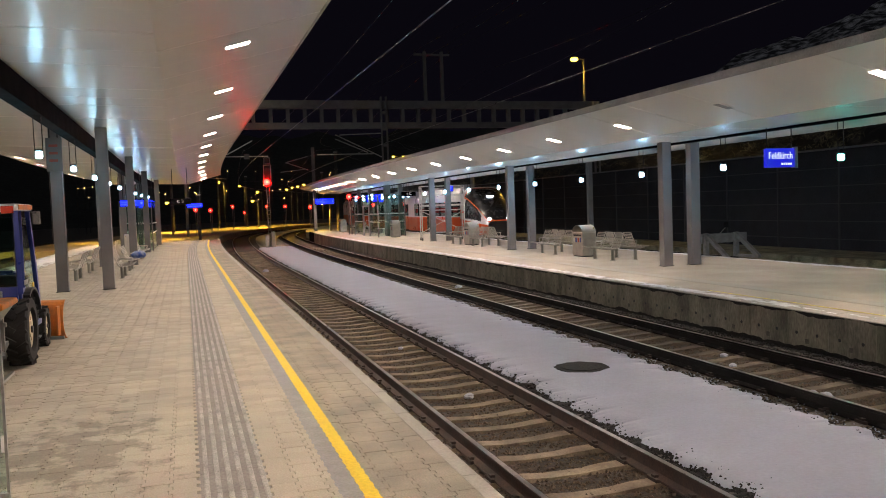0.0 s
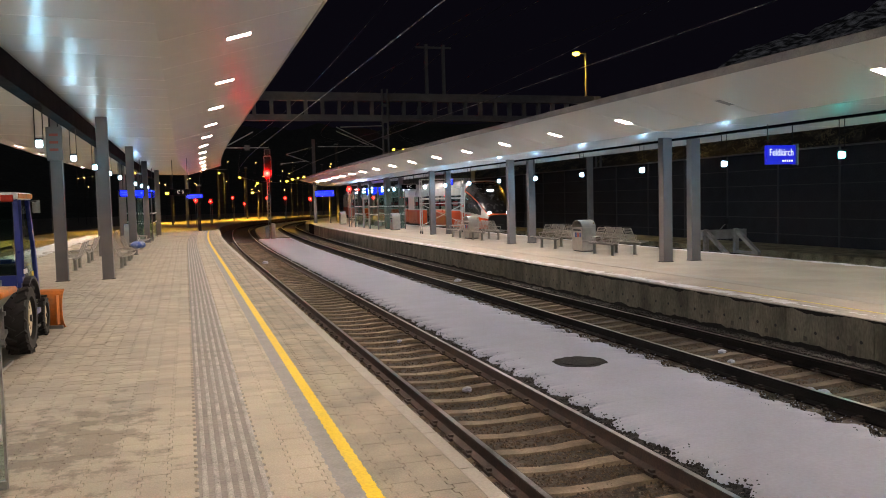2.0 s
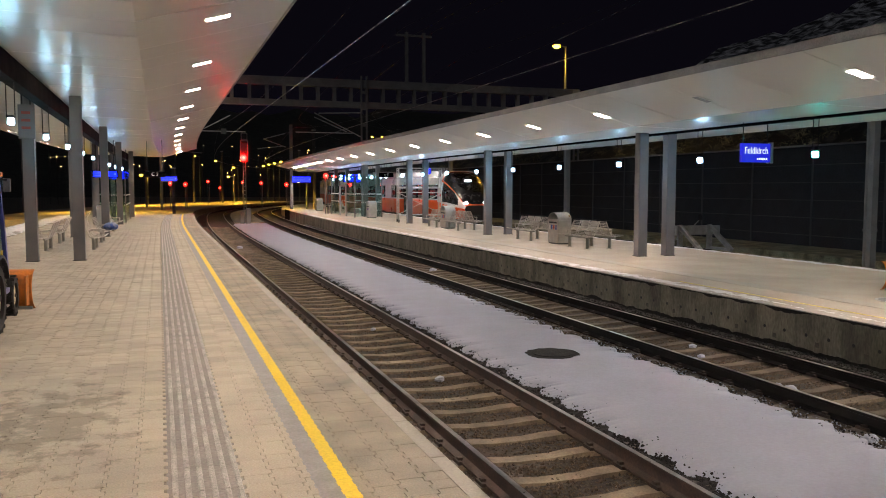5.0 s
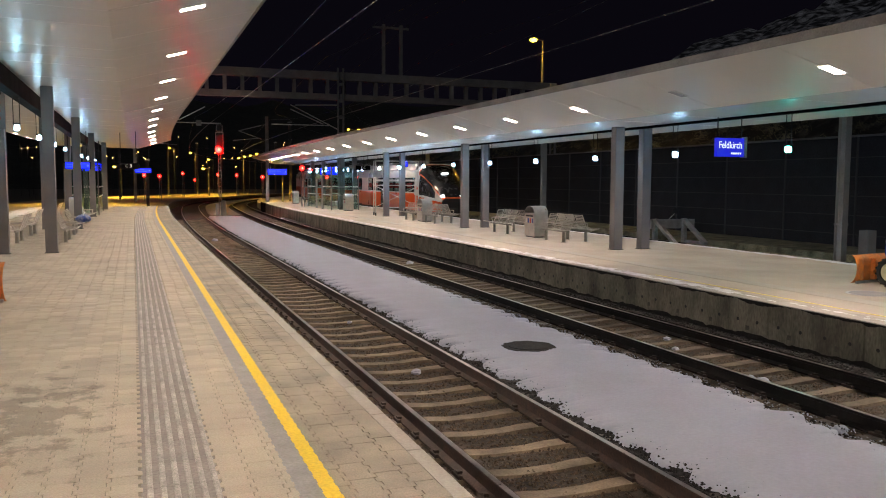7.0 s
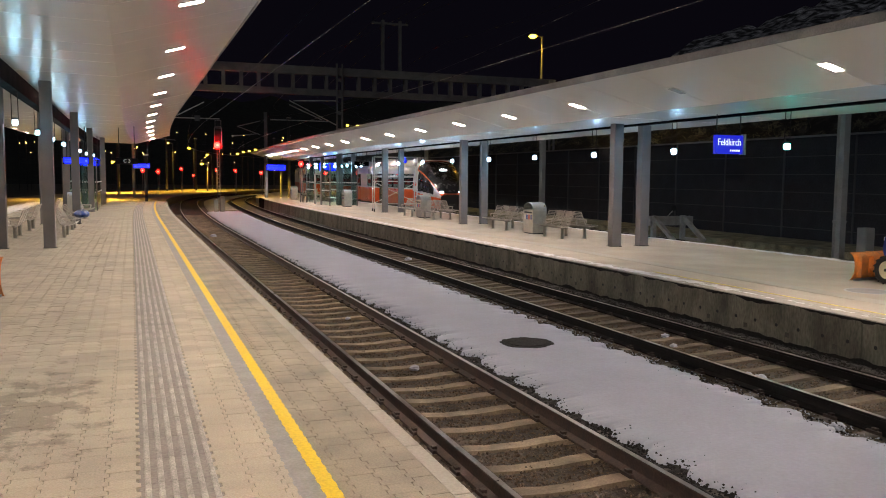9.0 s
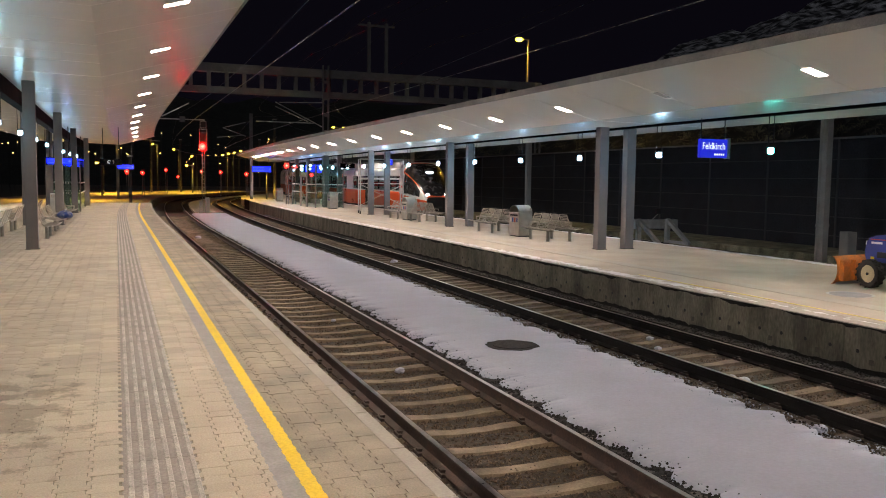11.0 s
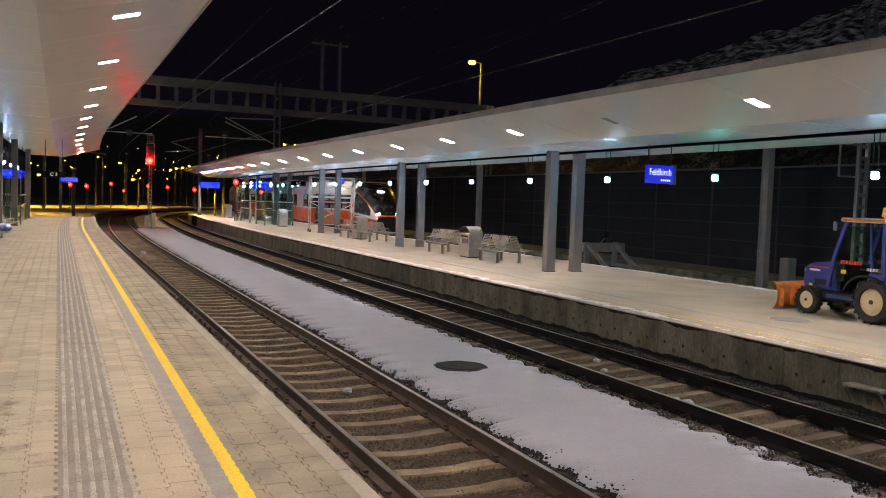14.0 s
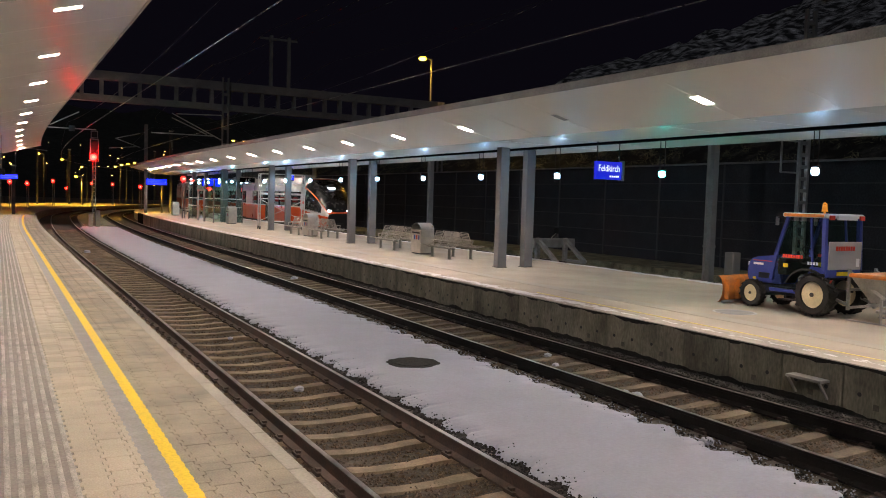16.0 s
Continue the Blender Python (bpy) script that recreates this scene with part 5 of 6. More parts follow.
# ---------------------------------------------------------------- tall sodium street lamp by the barrier
def street_lamp(x, y, z0, h, arm=-.6, power=0.0, lens=.24):
    ob = thing("street_lamp", "tall street lamp with a glowing yellow sodium head", "street lamp", (x, y, z0), "sodium street lamps")
    bm = bmesh.new()
    rod(bm, (0, 0, 0), (0, 0, h), .11, 10, .06)
    part("pole", bm, M_GANTRY if y < 70 else M_FARMAST, ob)
    part("arm", rods(.04, ((0, 0, h - .05), (arm, 0, h + .05))), M_GANTRY, ob)
    part("hood", boxes((arm - .45, arm + .1, -.13, .13, h + .04, h + .14), bevel=.03), M_STEEL, ob)
    bm = bmesh.new()
    bmesh.ops.create_uvsphere(bm, u_segments=14, v_segments=8, radius=lens, matrix=Matrix.Translation((arm - .2, 0, h - .04)) @ Matrix.Diagonal((1.3, 1.0, .7, 1)))
    part("lens", bm, E_SODIUM, ob, "glowing yellow lens", True)
    if power:
        d = bpy.data.lights.new("sodium_light", "SPOT")
        d.energy, d.color, d.shadow_soft_size, d.spot_size, d.spot_blend = power, (1.0, 0.56, 0.06), .2, radians(150), .4
        lo = new("sodium_light", d)
        lo.parent = ob
        lo.matrix_basis = pose(arm - .2, 0, h - .3)


street_lamp(29.9, 58.0, -1.3, 14.2, power=1500, lens=.23)
for x, y, h, w in ((-15.2, 62, 7.4, 5000), (33.3, 130, 11.5, 0), (35.0, 130, 11.5, 0), (-3.6, 84, 4.4, 6000), (-1.5, 118, 5.0, 9000), (23.5, 104, 5.2, 5000), (14.8, 88, 4.0, 4000), (10.6, 128, 5.0, 8000), (10.2, 150, 8.0, 1200), (13.2, 150, 6.9, 0), (18.4, 150, 7.2, 2500), (19.4, 150, 7.5, 0), (20.4, 150, 7.7, 0), (21.5, 150, 8.0, 0), (6.7, 150, 8.8, 2500)):
    street_lamp(x, y, -1.3, h, power=w, lens=.15)

# sodium-lit yard beyond the platform ends
bm = bmesh.new()
sweep(bm, rect(-14, 1.6, -1.2, -.35), 67.2, 150)
solo("yard_path", bm, mat("sandy_gravel", (0.34, 0.30, 0.22), 0.95, vary=0.2, scale=1, bump=0.6, bump_scale=15, color2=(0.24, 0.21, 0.15)),
     "sandy gravel area lit yellow beyond the platform end", "gravel", "structure")
bm = bmesh.new()
sweep(bm, rect(10.4, 16.2, -1.2, -.25), 78.2, 150)
solo("yard_path_island", bm, MATS["sandy_gravel"], "sandy gravel area beyond the island platform end", "gravel", "structure")
bm = bmesh.new()
sweep(bm, rect(5.1, 7.3, -1.2, -.70), 66.2, 150)
solo("yard_path_middle", bm, MATS["sandy_gravel"], "sandy gravel strip between the far tracks", "gravel", "structure")

# far masts and scattered lights of the town
rng = random.Random(4)


def yard_mast(x, y, h):
    ob = thing("yard_mast", "slim steel yard mast lit by sodium light", "mast", (x, y, -1.3), "yard masts")
    part("post", boxes((-.13, .13, -.13, .13, 0, h)), M_FARMAST, ob)
    part("cap", boxes((-.2, .2, -.2, .2, h, h + .12)), M_STEEL, ob)


for x, y, h in ((1.2, 78, 5.0), (-1.5, 105, 10), (5.0, 132, 11), (9.5, 136, 9), (21.0, 118, 9), (-6, 118, 9), (16.0, 90, 9.5), (24, 150, 10), (-14, 100, 9)):
    yard_mast(x, y, h)


def town_light(x, y, z, warm=True):
    ob = thing("town_light", "small far street light glowing warm", "street lamp", (x, y, -1.3), "far town lights")
    bm = bmesh.new()
    bmesh.ops.create_icosphere(bm, subdivisions=1, radius=.11, matrix=Matrix.Translation((0, 0, z + 1.3)))
    part("lens", bm, E_FARWARM, ob)
    bm = bmesh.new()
    rod(bm, (0, 0, 0), (0, 0, z + 1.2), .05, 5)
    part("pole", bm, M_BLACK, ob)


for i in range(46):
    y = rng.uniform(170, 300)
    x = -0.12 * y + rng.uniform(0, .30) * y
    town_light(x, y, 2 + y * rng.choice((.012, .02, .025, .03, .045)) + rng.uniform(0, 3))
for x, y in ((-24, 90), (-30, 120), (-19, 75)):
    town_light(x, y, 2.4)

# ---------------------------------------------------------------- mountain slope behind the barrier
bm = bmesh.new()
na, nr = 120, 40
vv = []
for j in range(na + 1):
    az = radians(24 + 66 * j / na)
    deg = math.degrees(az)
    elev = radians(max(1.2, 8.4 + (deg - 36.6) * (.30 if deg > 36.6 else .62)))
    row = []
    for i in range(nr + 1):
        t = i / nr
        d = 75 + 110 * t
        z = -1.4 + (3.4 + 185 * math.tan(elev)) * t ** .75
        z += t * 3.2 * noise.fractal(Vector((d * .05, deg * .22, 0)), 1, 2, 6) + t * 1.2 * noise.noise(Vector((d * .25, deg * .9, 3)))
        row.append(bm.verts.new((d * math.sin(az), d * math.cos(az), z)))
    vv.append(row)
for a, b in zip(vv, vv[1:]):
    for i in range(nr):
        bm.faces.new((a[i], b[i], b[i + 1], a[i + 1]))
solo("mountain_slope", bm, M_MOUNT, "steep rocky hillside streaked with snow", "mountain", "structure", smooth=True)

# bare bushes on the slope behind the barrier
def bushes(name, count, spot, label, seed):
    rnd = random.Random(seed)
    verts, faces = [], []
    for _ in range(count):
        cx, cy, cz, r = spot(rnd)
        for _ in range(80):
            a, e, q = rnd.uniform(0, 6.28), rnd.uniform(-.2, 1.5), r * rnd.uniform(.35, 1)
            p = Vector((cx + q * math.cos(a) * math.cos(e), cy + q * math.sin(a) * math.cos(e), cz + q * math.sin(e)))
            u = Vector((rnd.uniform(-1, 1), rnd.uniform(-1, 1), rnd.uniform(-.4, 1))).normalized() * rnd.uniform(.08, .30)
            w = u.cross(Vector((rnd.uniform(-1, 1), rnd.uniform(-1, 1), rnd.uniform(-1, 1)))).normalized() * rnd.uniform(.008, .026)
            n = len(verts)
            verts += [p - u, p + w, p + u, p - w]
            faces.append((n, n + 1, n + 2, n + 3))
    me = bpy.data.meshes.new(name)
    me.from_pydata(verts, [], faces)
    me.materials.append(M_BUSH)
    return tagged(new(name, me), label, "bushes", kind="stuff")


def bank_height(x):
    return -1.3 + max(0, x - 29.0) * .62


bm = bmesh.new()
rows = []
for j in range(71):
    y = -20 + 170 * j / 70
    rows.append([bm.verts.new((x, y, bank_height(x) + (.5 * noise.fractal(Vector((x * .3, y * .2, 1)), 1, 2, 4) if x > 30 else 0))) for x in (28.6, 30, 32, 34, 36, 38, 41, 44)])
for a, b in zip(rows, rows[1:]):
    for i in range(7):
        bm.faces.new((a[i], a[i + 1], b[i + 1], b[i]))
bmesh.ops.recalc_face_normals(bm, faces=bm.faces[:])
solo("embankment", bm, M_BANK, "dark overgrown bank rising behind the noise barrier", "bank", "structure", smooth=True)


def on_bank(rnd):
    x, y = rnd.uniform(30.5, 43), rnd.uniform(8, 120)
    return x, y, bank_height(x), rnd.uniform(.5, 1.3)


bushes("bushes", 520, on_bank, "bare winter bushes on the bank behind the barrier", 8)

# dark wooded hillside behind the town
bm = bmesh.new()
vv = []
for j in range(91):
    deg = -48 + j
    row = []
    for i in range(13):
        t = i / 12
        d = 310 + 160 * t
        top = d * math.tan(radians(5.6 + 1.3 * noise.fractal(Vector((deg * .07, 2, 9)), 1, 2, 4)))
        row.append(bm.verts.new((d * math.sin(radians(deg)), d * math.cos(radians(deg)), -1.5 + top * t ** .8 + 5 * t * noise.noise(Vector((d * .03, deg * .5, 4))))))
    vv.append(row)
for a, b in zip(vv, vv[1:]):
    for i in range(12):
        bm.faces.new((a[i], b[i], b[i + 1], a[i + 1]))
solo("far_hillside", bm, mat("night_woods", (0.02, 0.022, 0.018), 1.0, vary=0.5, scale=.15, bump=1.0, bump_scale=.6, color2=(0.01, 0.01, 0.009)), "dark wooded hillside beyond the town", "hill", "structure", smooth=True)

# ---------------------------------------------------------------- sleepers
bm = bmesh.new()
xs = (-1.25, -.86, -.45, -.2, .2, .45, .86, 1.25)
zs = (-.014, -.0, -.01, -.03, -.03, -.01, .0, -.014)
lo = [[bm.verts.new((x, s * .12, -.18)) for x in xs] for s in (-1, 1)]
hi = [[bm.verts.new((x, s * (.098 if abs(x) > .3 else .09), z)) for x, z in zip(xs, zs)] for s in (-1, 1)]
for i in range(7):
    bm.faces.new((hi[0][i], hi[0][i + 1], hi[1][i + 1], hi[1][i])).material_index = 1 if i in (0, 6) else 0
    bm.faces.new((lo[0][i], lo[0][i + 1], hi[0][i + 1], hi[0][i]))
    bm.faces.new((hi[1][i], hi[1][i + 1], lo[1][i + 1], lo[1][i]))
for i in (0, 7):
    bm.faces.new((lo[0][i], hi[0][i], hi[1][i], lo[1][i]))
bmesh.ops.recalc_face_normals(bm, faces=bm.faces[:])
SLEEPER = mesh_of(bm, "sleeper", [M_SLEEPER, M_SLEEPEREND])
# Same sleeper in a darker tone for the second track.
SLEEPER_DARKER = SLEEPER.copy()
SLEEPER_DARKER.materials[0] = M_SLEEPER2
bm = boxes((-.115, -.075, -.09, .09, 0, .035), (.075, .115, -.09, .09, 0, .035), (-.10, -.05, -.03, .03, .03, .06), (.05, .10, -.03, .03, .03, .06))
CLIP = mesh_of(bm, "rail_fastening", M_RAILSIDE)
for c, y_first, pitch in ((TRACKS[0], 9.72 - 29 * .638, .638), (TRACKS[1], 7.35 - 27 * .605, .605)):
    tr = thing("track_bed", "row of weathered concrete sleepers under the rails", "sleepers", kind="structure")
    y = y_first
    k = 0
    while y < 62:
        ob = new("sleeper", SLEEPER if c == TRACKS[0] else SLEEPER_DARKER)
        ob.parent = tr
        ob.matrix_basis = pose(c + bend(y), y, RAIL_Z - .192 + rng.uniform(-.006, .006), 0, 0, rng.uniform(-.6, .6))
        if 2 < y < 24:
            for s in (-.753, .753):
                f = new("rail_fastening", CLIP)
                f.parent = ob
                f.matrix_basis = pose(s, 0, 0)
        y += pitch
for c in (TRACKS[2], -9.2, -13.6):
    me = bpy.data.meshes.new("sleeper_row")
    b2 = bmesh.new()
    y = 0
    while y < 70:
        box(b2, c - 1.3 + bend(y), c + 1.3 + bend(y), y - .12, y + .12, RAIL_Z - .33, RAIL_Z - .19)
        y += .6
    solo("sleeper_row", b2, M_SLEEPER2, "row of concrete sleepers on the far track", "sleepers", "stuff")

# ---------------------------------------------------------------- ballast stones
def stones(name, n, spots, label, material, size=(.018, .042)):
    verts, faces = [], []
    for _ in range(n):
        x, y, z = spots()
        r = rng.uniform(*size)
        a = rng.uniform(0, 6.28)
        c, s = math.cos(a), math.sin(a)
        base = len(verts)
        for dx, dy, dz in ((1, .1, 0), (-.1, .9, .1), (-.9, -.1, -.05), (.1, -.8, 0), (.15, .1, .75), (-.1, 0, -.7)):
            dx, dy, dz = dx * rng.uniform(.7, 1.3), dy * rng.uniform(.7, 1.3), dz * rng.uniform(.7, 1.2)
            verts.append((x + r * (dx * c - dy * s), y + r * (dx * s + dy * c), z + r * dz))
        for f in ((0, 1, 4), (1, 2, 4), (2, 3, 4), (3, 0, 4), (1, 0, 5), (2, 1, 5), (3, 2, 5), (0, 3, 5)):
            faces.append(tuple(base + i for i in f))
    me = bpy.data.meshes.new(name)
    me.from_pydata(verts, [], faces)
    me.materials.append(material)
    return tagged(new(name, me), label, "ballast", kind="stuff")


def on_track(c, y0=3.2, y1=34.0, half=1.75):
    def f():
        y = y0 + (y1 - y0) * rng.random() ** 1.6
        return c + rng.uniform(-half, half) + bend(y), y, BED_Z - .004 + rng.uniform(-.005, .020)
    return f


stones("ballast_stones", 30000, on_track(TRACKS[0], half=1.5), "loose brown ballast stones between the sleepers", M_STONE, (.012, .034))
stones("ballast_stones", 24000, on_track(TRACKS[1], 4.0, 36.0, 1.2), "loose brown ballast stones between the sleepers", M_STONE, (.012, .034))

# ---------------------------------------------------------------- snow strip with ragged edges
def ragged(x, y, amp, seed):
    """Snow edge that draws back round each sleeper end, by a different depth each time."""
    left = seed < 4
    first, pitch = (9.72, .638) if left else (7.35, .605)
    k = round((y - first) / pitch)
    off = y - first - pitch * k
    depth = max(0.0, .13 + .20 * noise.noise(Vector((k * 1.37, seed, 12)))) * math.exp(-(off / .15) ** 4)
    x += depth if left else -depth
    return x + amp * noise.fractal(Vector((y * 1.1, seed, 0)), 1, 2, 4) + amp * .8 * noise.noise(Vector((y * 8, seed, 3))) + amp * .5 * noise.noise(Vector((y * 21, seed, 6)))


bm = bmesh.new()
prev = None
y = -8.0
while y < 66:
    step = .025 if y < 18 else .05 if y < 26 else .2
    w0, w1 = ragged(4.85, y, .10, 1.0), ragged(7.46, y, .08, 7.0)
    cols = [w0, w0 + .06, w0 + .35, 5.9, 6.5, w1 - .35, w1 - .06, w1]
    zz = [BED_Z - .02, SNOW_Z - .03, SNOW_Z - .008, SNOW_Z, SNOW_Z, SNOW_Z - .008, SNOW_Z - .03, BED_Z - .02]
    row = [bm.verts.new((a + bend(y), y, b + .006 * noise.noise(Vector((a * 2, y * 2, 0))))) for a, b in zip(cols, zz)]
    if prev:
        for i in range(7):
            bm.faces.new((prev[i], prev[i + 1], row[i + 1], row[i]))
    prev = row
    y += step
solo("snow_strip", bm, M_SNOW, "smooth untouched snow between the tracks", "snow", "structure", smooth=True)


def fringe(side, seed):
    def f():
        y = 3.5 + 26 * rng.random() ** 1.5
        x = ragged(7.46, y, .08, seed) + side * abs(rng.gauss(0, .11))
        return x + bend(y), y, SNOW_Z - .06
    return f


tagged(stones("snow_crumbs", 1700, fringe(1, 7.0), "crumbs of snow along the melted edge", M_SNOW, (.004, .017)), category="snow")


def bare(side, seed):
    def f():
        y = 3.5 + 26 * rng.random() ** 1.5
        x = ragged(4.85 if side < 0 else 7.46, y, .10 if side < 0 else .08, seed) - side * rng.gauss(0, .10)
        return x + bend(y), y, (SNOW_Z - .03) if rng.random() < .5 else SNOW_Z - .09
    return f


stones("melted_stones", 1900, bare(-1, 1.0), "dark wet stones showing through the snow edge", M_DARKSTONE, (.006, .022))
stones("melted_stones", 1300, bare(1, 7.0), "dark wet stones showing through the snow edge", M_DARKSTONE, (.006, .022))



def specks():
    y = 4.0 + 20 * rng.random() ** 1.4
    u = rng.random()
    x = 5.1 + 2.2 * (u ** 3 if rng.random() < .5 else 1 - u ** 3)
    return x + bend(y), y, SNOW_Z - .012


stones("snow_specks", 260, specks, "scattered dark grit lying on the snow", M_DARKSTONE, (.005, .016))


def shoulder(x0, x1, top, label):
    """Heaped dark ballast over the sleeper ends, uneven from place to place."""
    bm = bmesh.new()
    prev, y = None, -8.0
    n = max(4, int((x1 - x0) / .07))
    while y < 60:
        row = []
        for i in range(n + 1):
            x = x0 + (x1 - x0) * i / n
            e = min(1.0, 4 * min(i, n - i) / n)
            row.append(bm.verts.new((x + bend(y), y, BED_Z - .02 + e * (top + .02 + .03 * noise.fractal(Vector((x * 6, y * 2.6, 5)), 1, 2, 4)) + rng.uniform(-.008, .008))))
        if prev:
            for i in range(n):
                bm.faces.new((prev[i], prev[i + 1], row[i + 1], row[i]))
        prev = row
        y += .07 if y < 22 else .25
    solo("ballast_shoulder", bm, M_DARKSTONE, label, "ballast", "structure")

    def f():
        y = 3.0 + 24 * rng.random() ** 1.5
        x = rng.uniform(x0, x1)
        return x + bend(y), y, BED_Z + min(1.0, 4 * min(x - x0, x1 - x) / (x1 - x0)) * top + rng.uniform(-.01, .012)
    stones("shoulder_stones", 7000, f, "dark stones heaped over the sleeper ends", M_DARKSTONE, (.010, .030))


# All three shoulders use the near-black stone colour.
shoulder(4.58, 5.30, .055, "near-black ballast heaped beside the rail")
shoulder(7.12, 7.66, -.004, "near-black ballast heaped beside the rail")
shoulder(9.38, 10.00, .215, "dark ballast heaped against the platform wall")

mh = thing("manhole_cover", "dark round gravelly manhole cover melted free of snow", "manhole cover", (6.13, 12.25, SNOW_Z - .03))
bm = bmesh.new()
ring = []
for k in range(72):
    a = 2 * math.pi * k / 72
    r = .44 + .05 * noise.fractal(Vector((3 * math.cos(a), 3 * math.sin(a), 2)), 1, 2, 4)
    ring.append(((r * math.cos(a), r * math.sin(a))))
prism(bm, ring, "z", -.05, .034)
part("melt_ring", bm, M_DARKSTONE, mh)
bm = bmesh.new()
rod(bm, (0, 0, .0), (0, 0, .040), .33, 32)
part("lid", bm, M_LID, mh)


def lump(x, y, z, r, seed, label="small grubby lump of old snow by the rail"):
    bm = bmesh.new()
    bmesh.ops.create_icosphere(bm, subdivisions=3, radius=r)
    for v in bm.verts:
        v.co += noise.noise_vector(v.co * (3 / r * .5) + Vector((seed, 0, 0))) * r * .5
        v.co.z *= .55
    ob = solo("snow_lump", bm, M_SNOW, label, "snow", "", "snow lumps", True)
    ob.matrix_basis = pose(x + bend(y), y, z)


for i, (x, y, r) in enumerate(((3.87, 11.45, .07), (3.55, 40, .14), (8.2, 9.3, .13), (8.35, 9.25, .10), (9.66, 9.7, .07), (9.68, 13.2, .06), (8.6, 11.6, .06), (9.0, 12.4, .07),
                               (7.55, 7.1, .09), (9.62, 23.0, .12), (9.62, 24.2, .10), (9.62, 25.0, .13), (9.62, 26.4, .11), (9.62, 28.0, .12), (9.62, 29.5, .10), (8.9, 27, .12),
                               (9.62, 33, .12), (9.62, 36, .12), (8.2, 38, .12), (9.62, 41, .12), (4.0, 16, .05), (3.1, 12.0, .05))):
    lump(x, y, BED_Z + .05 if x < 9.5 else BED_Z + .04, r, i)

# ---------------------------------------------------------------- island platform front: concrete wall slabs, snow and lines
slab = boxes((-.03, .02, -.477, .477, -1.1, -.012), bevel=.008)
SLAB = mesh_of(slab, "wall_slab", M_WALL2)
# Holes and recesses aren't cut in: black discs and darker plates paint their shade.
bm = bmesh.new()
for y in (-.24, .24):
    rod(bm, (-.034, y, -.38), (-.028, y, -.38), .030, 10)
HOLES = mesh_of(bm, "hole_disc", M_BLACK)
RECESS = mesh_of(boxes((-.033, -.029, -.042, .042, -.545, -.465), bevel=.001), "recess_plate", M_WALL3)
wall = bpy.data.objects["platform_wall_island"]
for k in range(-14, 66):
    y = 8.455 + .975 * k
    ob = new("wall_slab", SLAB)
    ob.parent = wall
    ob.matrix_basis = pose(P2_EDGE + .035 + bend(y), y, 0)
    for nm, data in (("hole_disc", HOLES), ("recess_plate", RECESS)):
        f = new(nm, data)
        f.parent = ob


def stain_band(z_fixed, z_mean, amp, seed):
    """Damp growth on the wall face with a ragged free edge."""
    bm = bmesh.new()
    prev, y = None, -4.0
    while y < 40:
        z = z_mean + amp * (noise.fractal(Vector((y * 2.1, seed, 0)), 1, 2, 5) + .25 * noise.noise(Vector((y * 11, seed, 4))))
        x = P2_EDGE + .0015 + bend(y)
        row = [bm.verts.new((x, y, z_fixed)), bm.verts.new((x, y, z)), bm.verts.new((x + .003, y, z)), bm.verts.new((x + .003, y, z_fixed))]
        if prev:
            for i in range(4):
                bm.faces.new((prev[i], prev[(i + 1) % 4], row[(i + 1) % 4], row[i]))
        prev = row
        y += .03 if y < 20 else .12
    bmesh.ops.recalc_face_normals(bm, faces=bm.faces[:])
    tagged(part("damp_growth", bm, M_DARKSTONE, wall, "black damp growth on the concrete"), kind="stuff")


stain_band(-1.0, -.615, .05, 1.5)
stain_band(-.014, -.055, .05, 7.3)
cope = boxes((-.06, .40, -.482, .482, -.012, .004), bevel=.004)
COPE = mesh_of(cope, "coping_slab", M_COPING)
for k in range(-14, 66):
    y = 8.455 + .975 * k
    ob = new("coping_slab", COPE)
    ob.parent = platform_2
    ob.matrix_basis = pose(P2_EDGE + .06 + bend(y), y, 0)


def patch_strip(name, x0, x1, y0, y1, z, material, label, cat, amp=.12, hole=.0, seed=0.0, freq=1.0, cell=.10):
    bm = bmesh.new()
    nx, ny = max(2, int((x1 - x0) / cell / .6)), int((y1 - y0) / cell)
    g = {}
    for j in range(ny + 1):
        y = y0 + (y1 - y0) * j / ny
        for i in range(nx + 1):
            x = x0 + (x1 - x0) * i / nx
            g[i, j] = (x + bend(y), y, z + .004 * noise.noise(Vector((x * 5, y * 5, seed))))
    vs = {}

    def vert(k):
        if k not in vs:
            vs[k] = bm.verts.new(g[k])
        return vs[k]
    for j in range(ny):
        for i in range(nx):
            x, y = x0 + (x1 - x0) * (i + .5) / nx, y0 + (y1 - y0) * (j + .5) / ny
            e = min(i + .5, nx - i - .5) / nx
            if noise.fractal(Vector((x * 3.0 * freq, y * 1.6 * freq, seed)), 1, 2, 4) + e * 2.2 - .45 > hole:
                bm.faces.new((vert((i, j)), vert((i + 1, j)), vert((i + 1, j + 1)), vert((i, j + 1))))
    return solo(name, bm, material, label, cat, "stuff", smooth=True)


patch_strip("edge_snow", 9.93, 10.42, 12.0, 62, .012, M_SNOWCLEAN, "trodden patchy snow along the island platform edge", "snow", hole=.10, seed=2.0, freq=2.0, cell=.05)
patch_strip("edge_snow", 9.95, 10.35, 4.0, 12.0, .012, M_SNOWCLEAN, "trodden patchy snow along the island platform edge", "snow", hole=.62, seed=3.0, freq=3.2, cell=.03)
patch_strip("edge_snow", 16.35, 16.8, 4.0, 76, .012, M_SNOWCLEAN, "trodden patchy snow along the far platform edge", "snow", hole=-.15, seed=5.0)
patch_strip("edge_snow", -7.45, -5.82, 8, 66, .006, M_SNOWCLEAN, "pale snow lying along the back edge of the platform", "snow", hole=-.3, seed=8.0)
bm = bmesh.new()
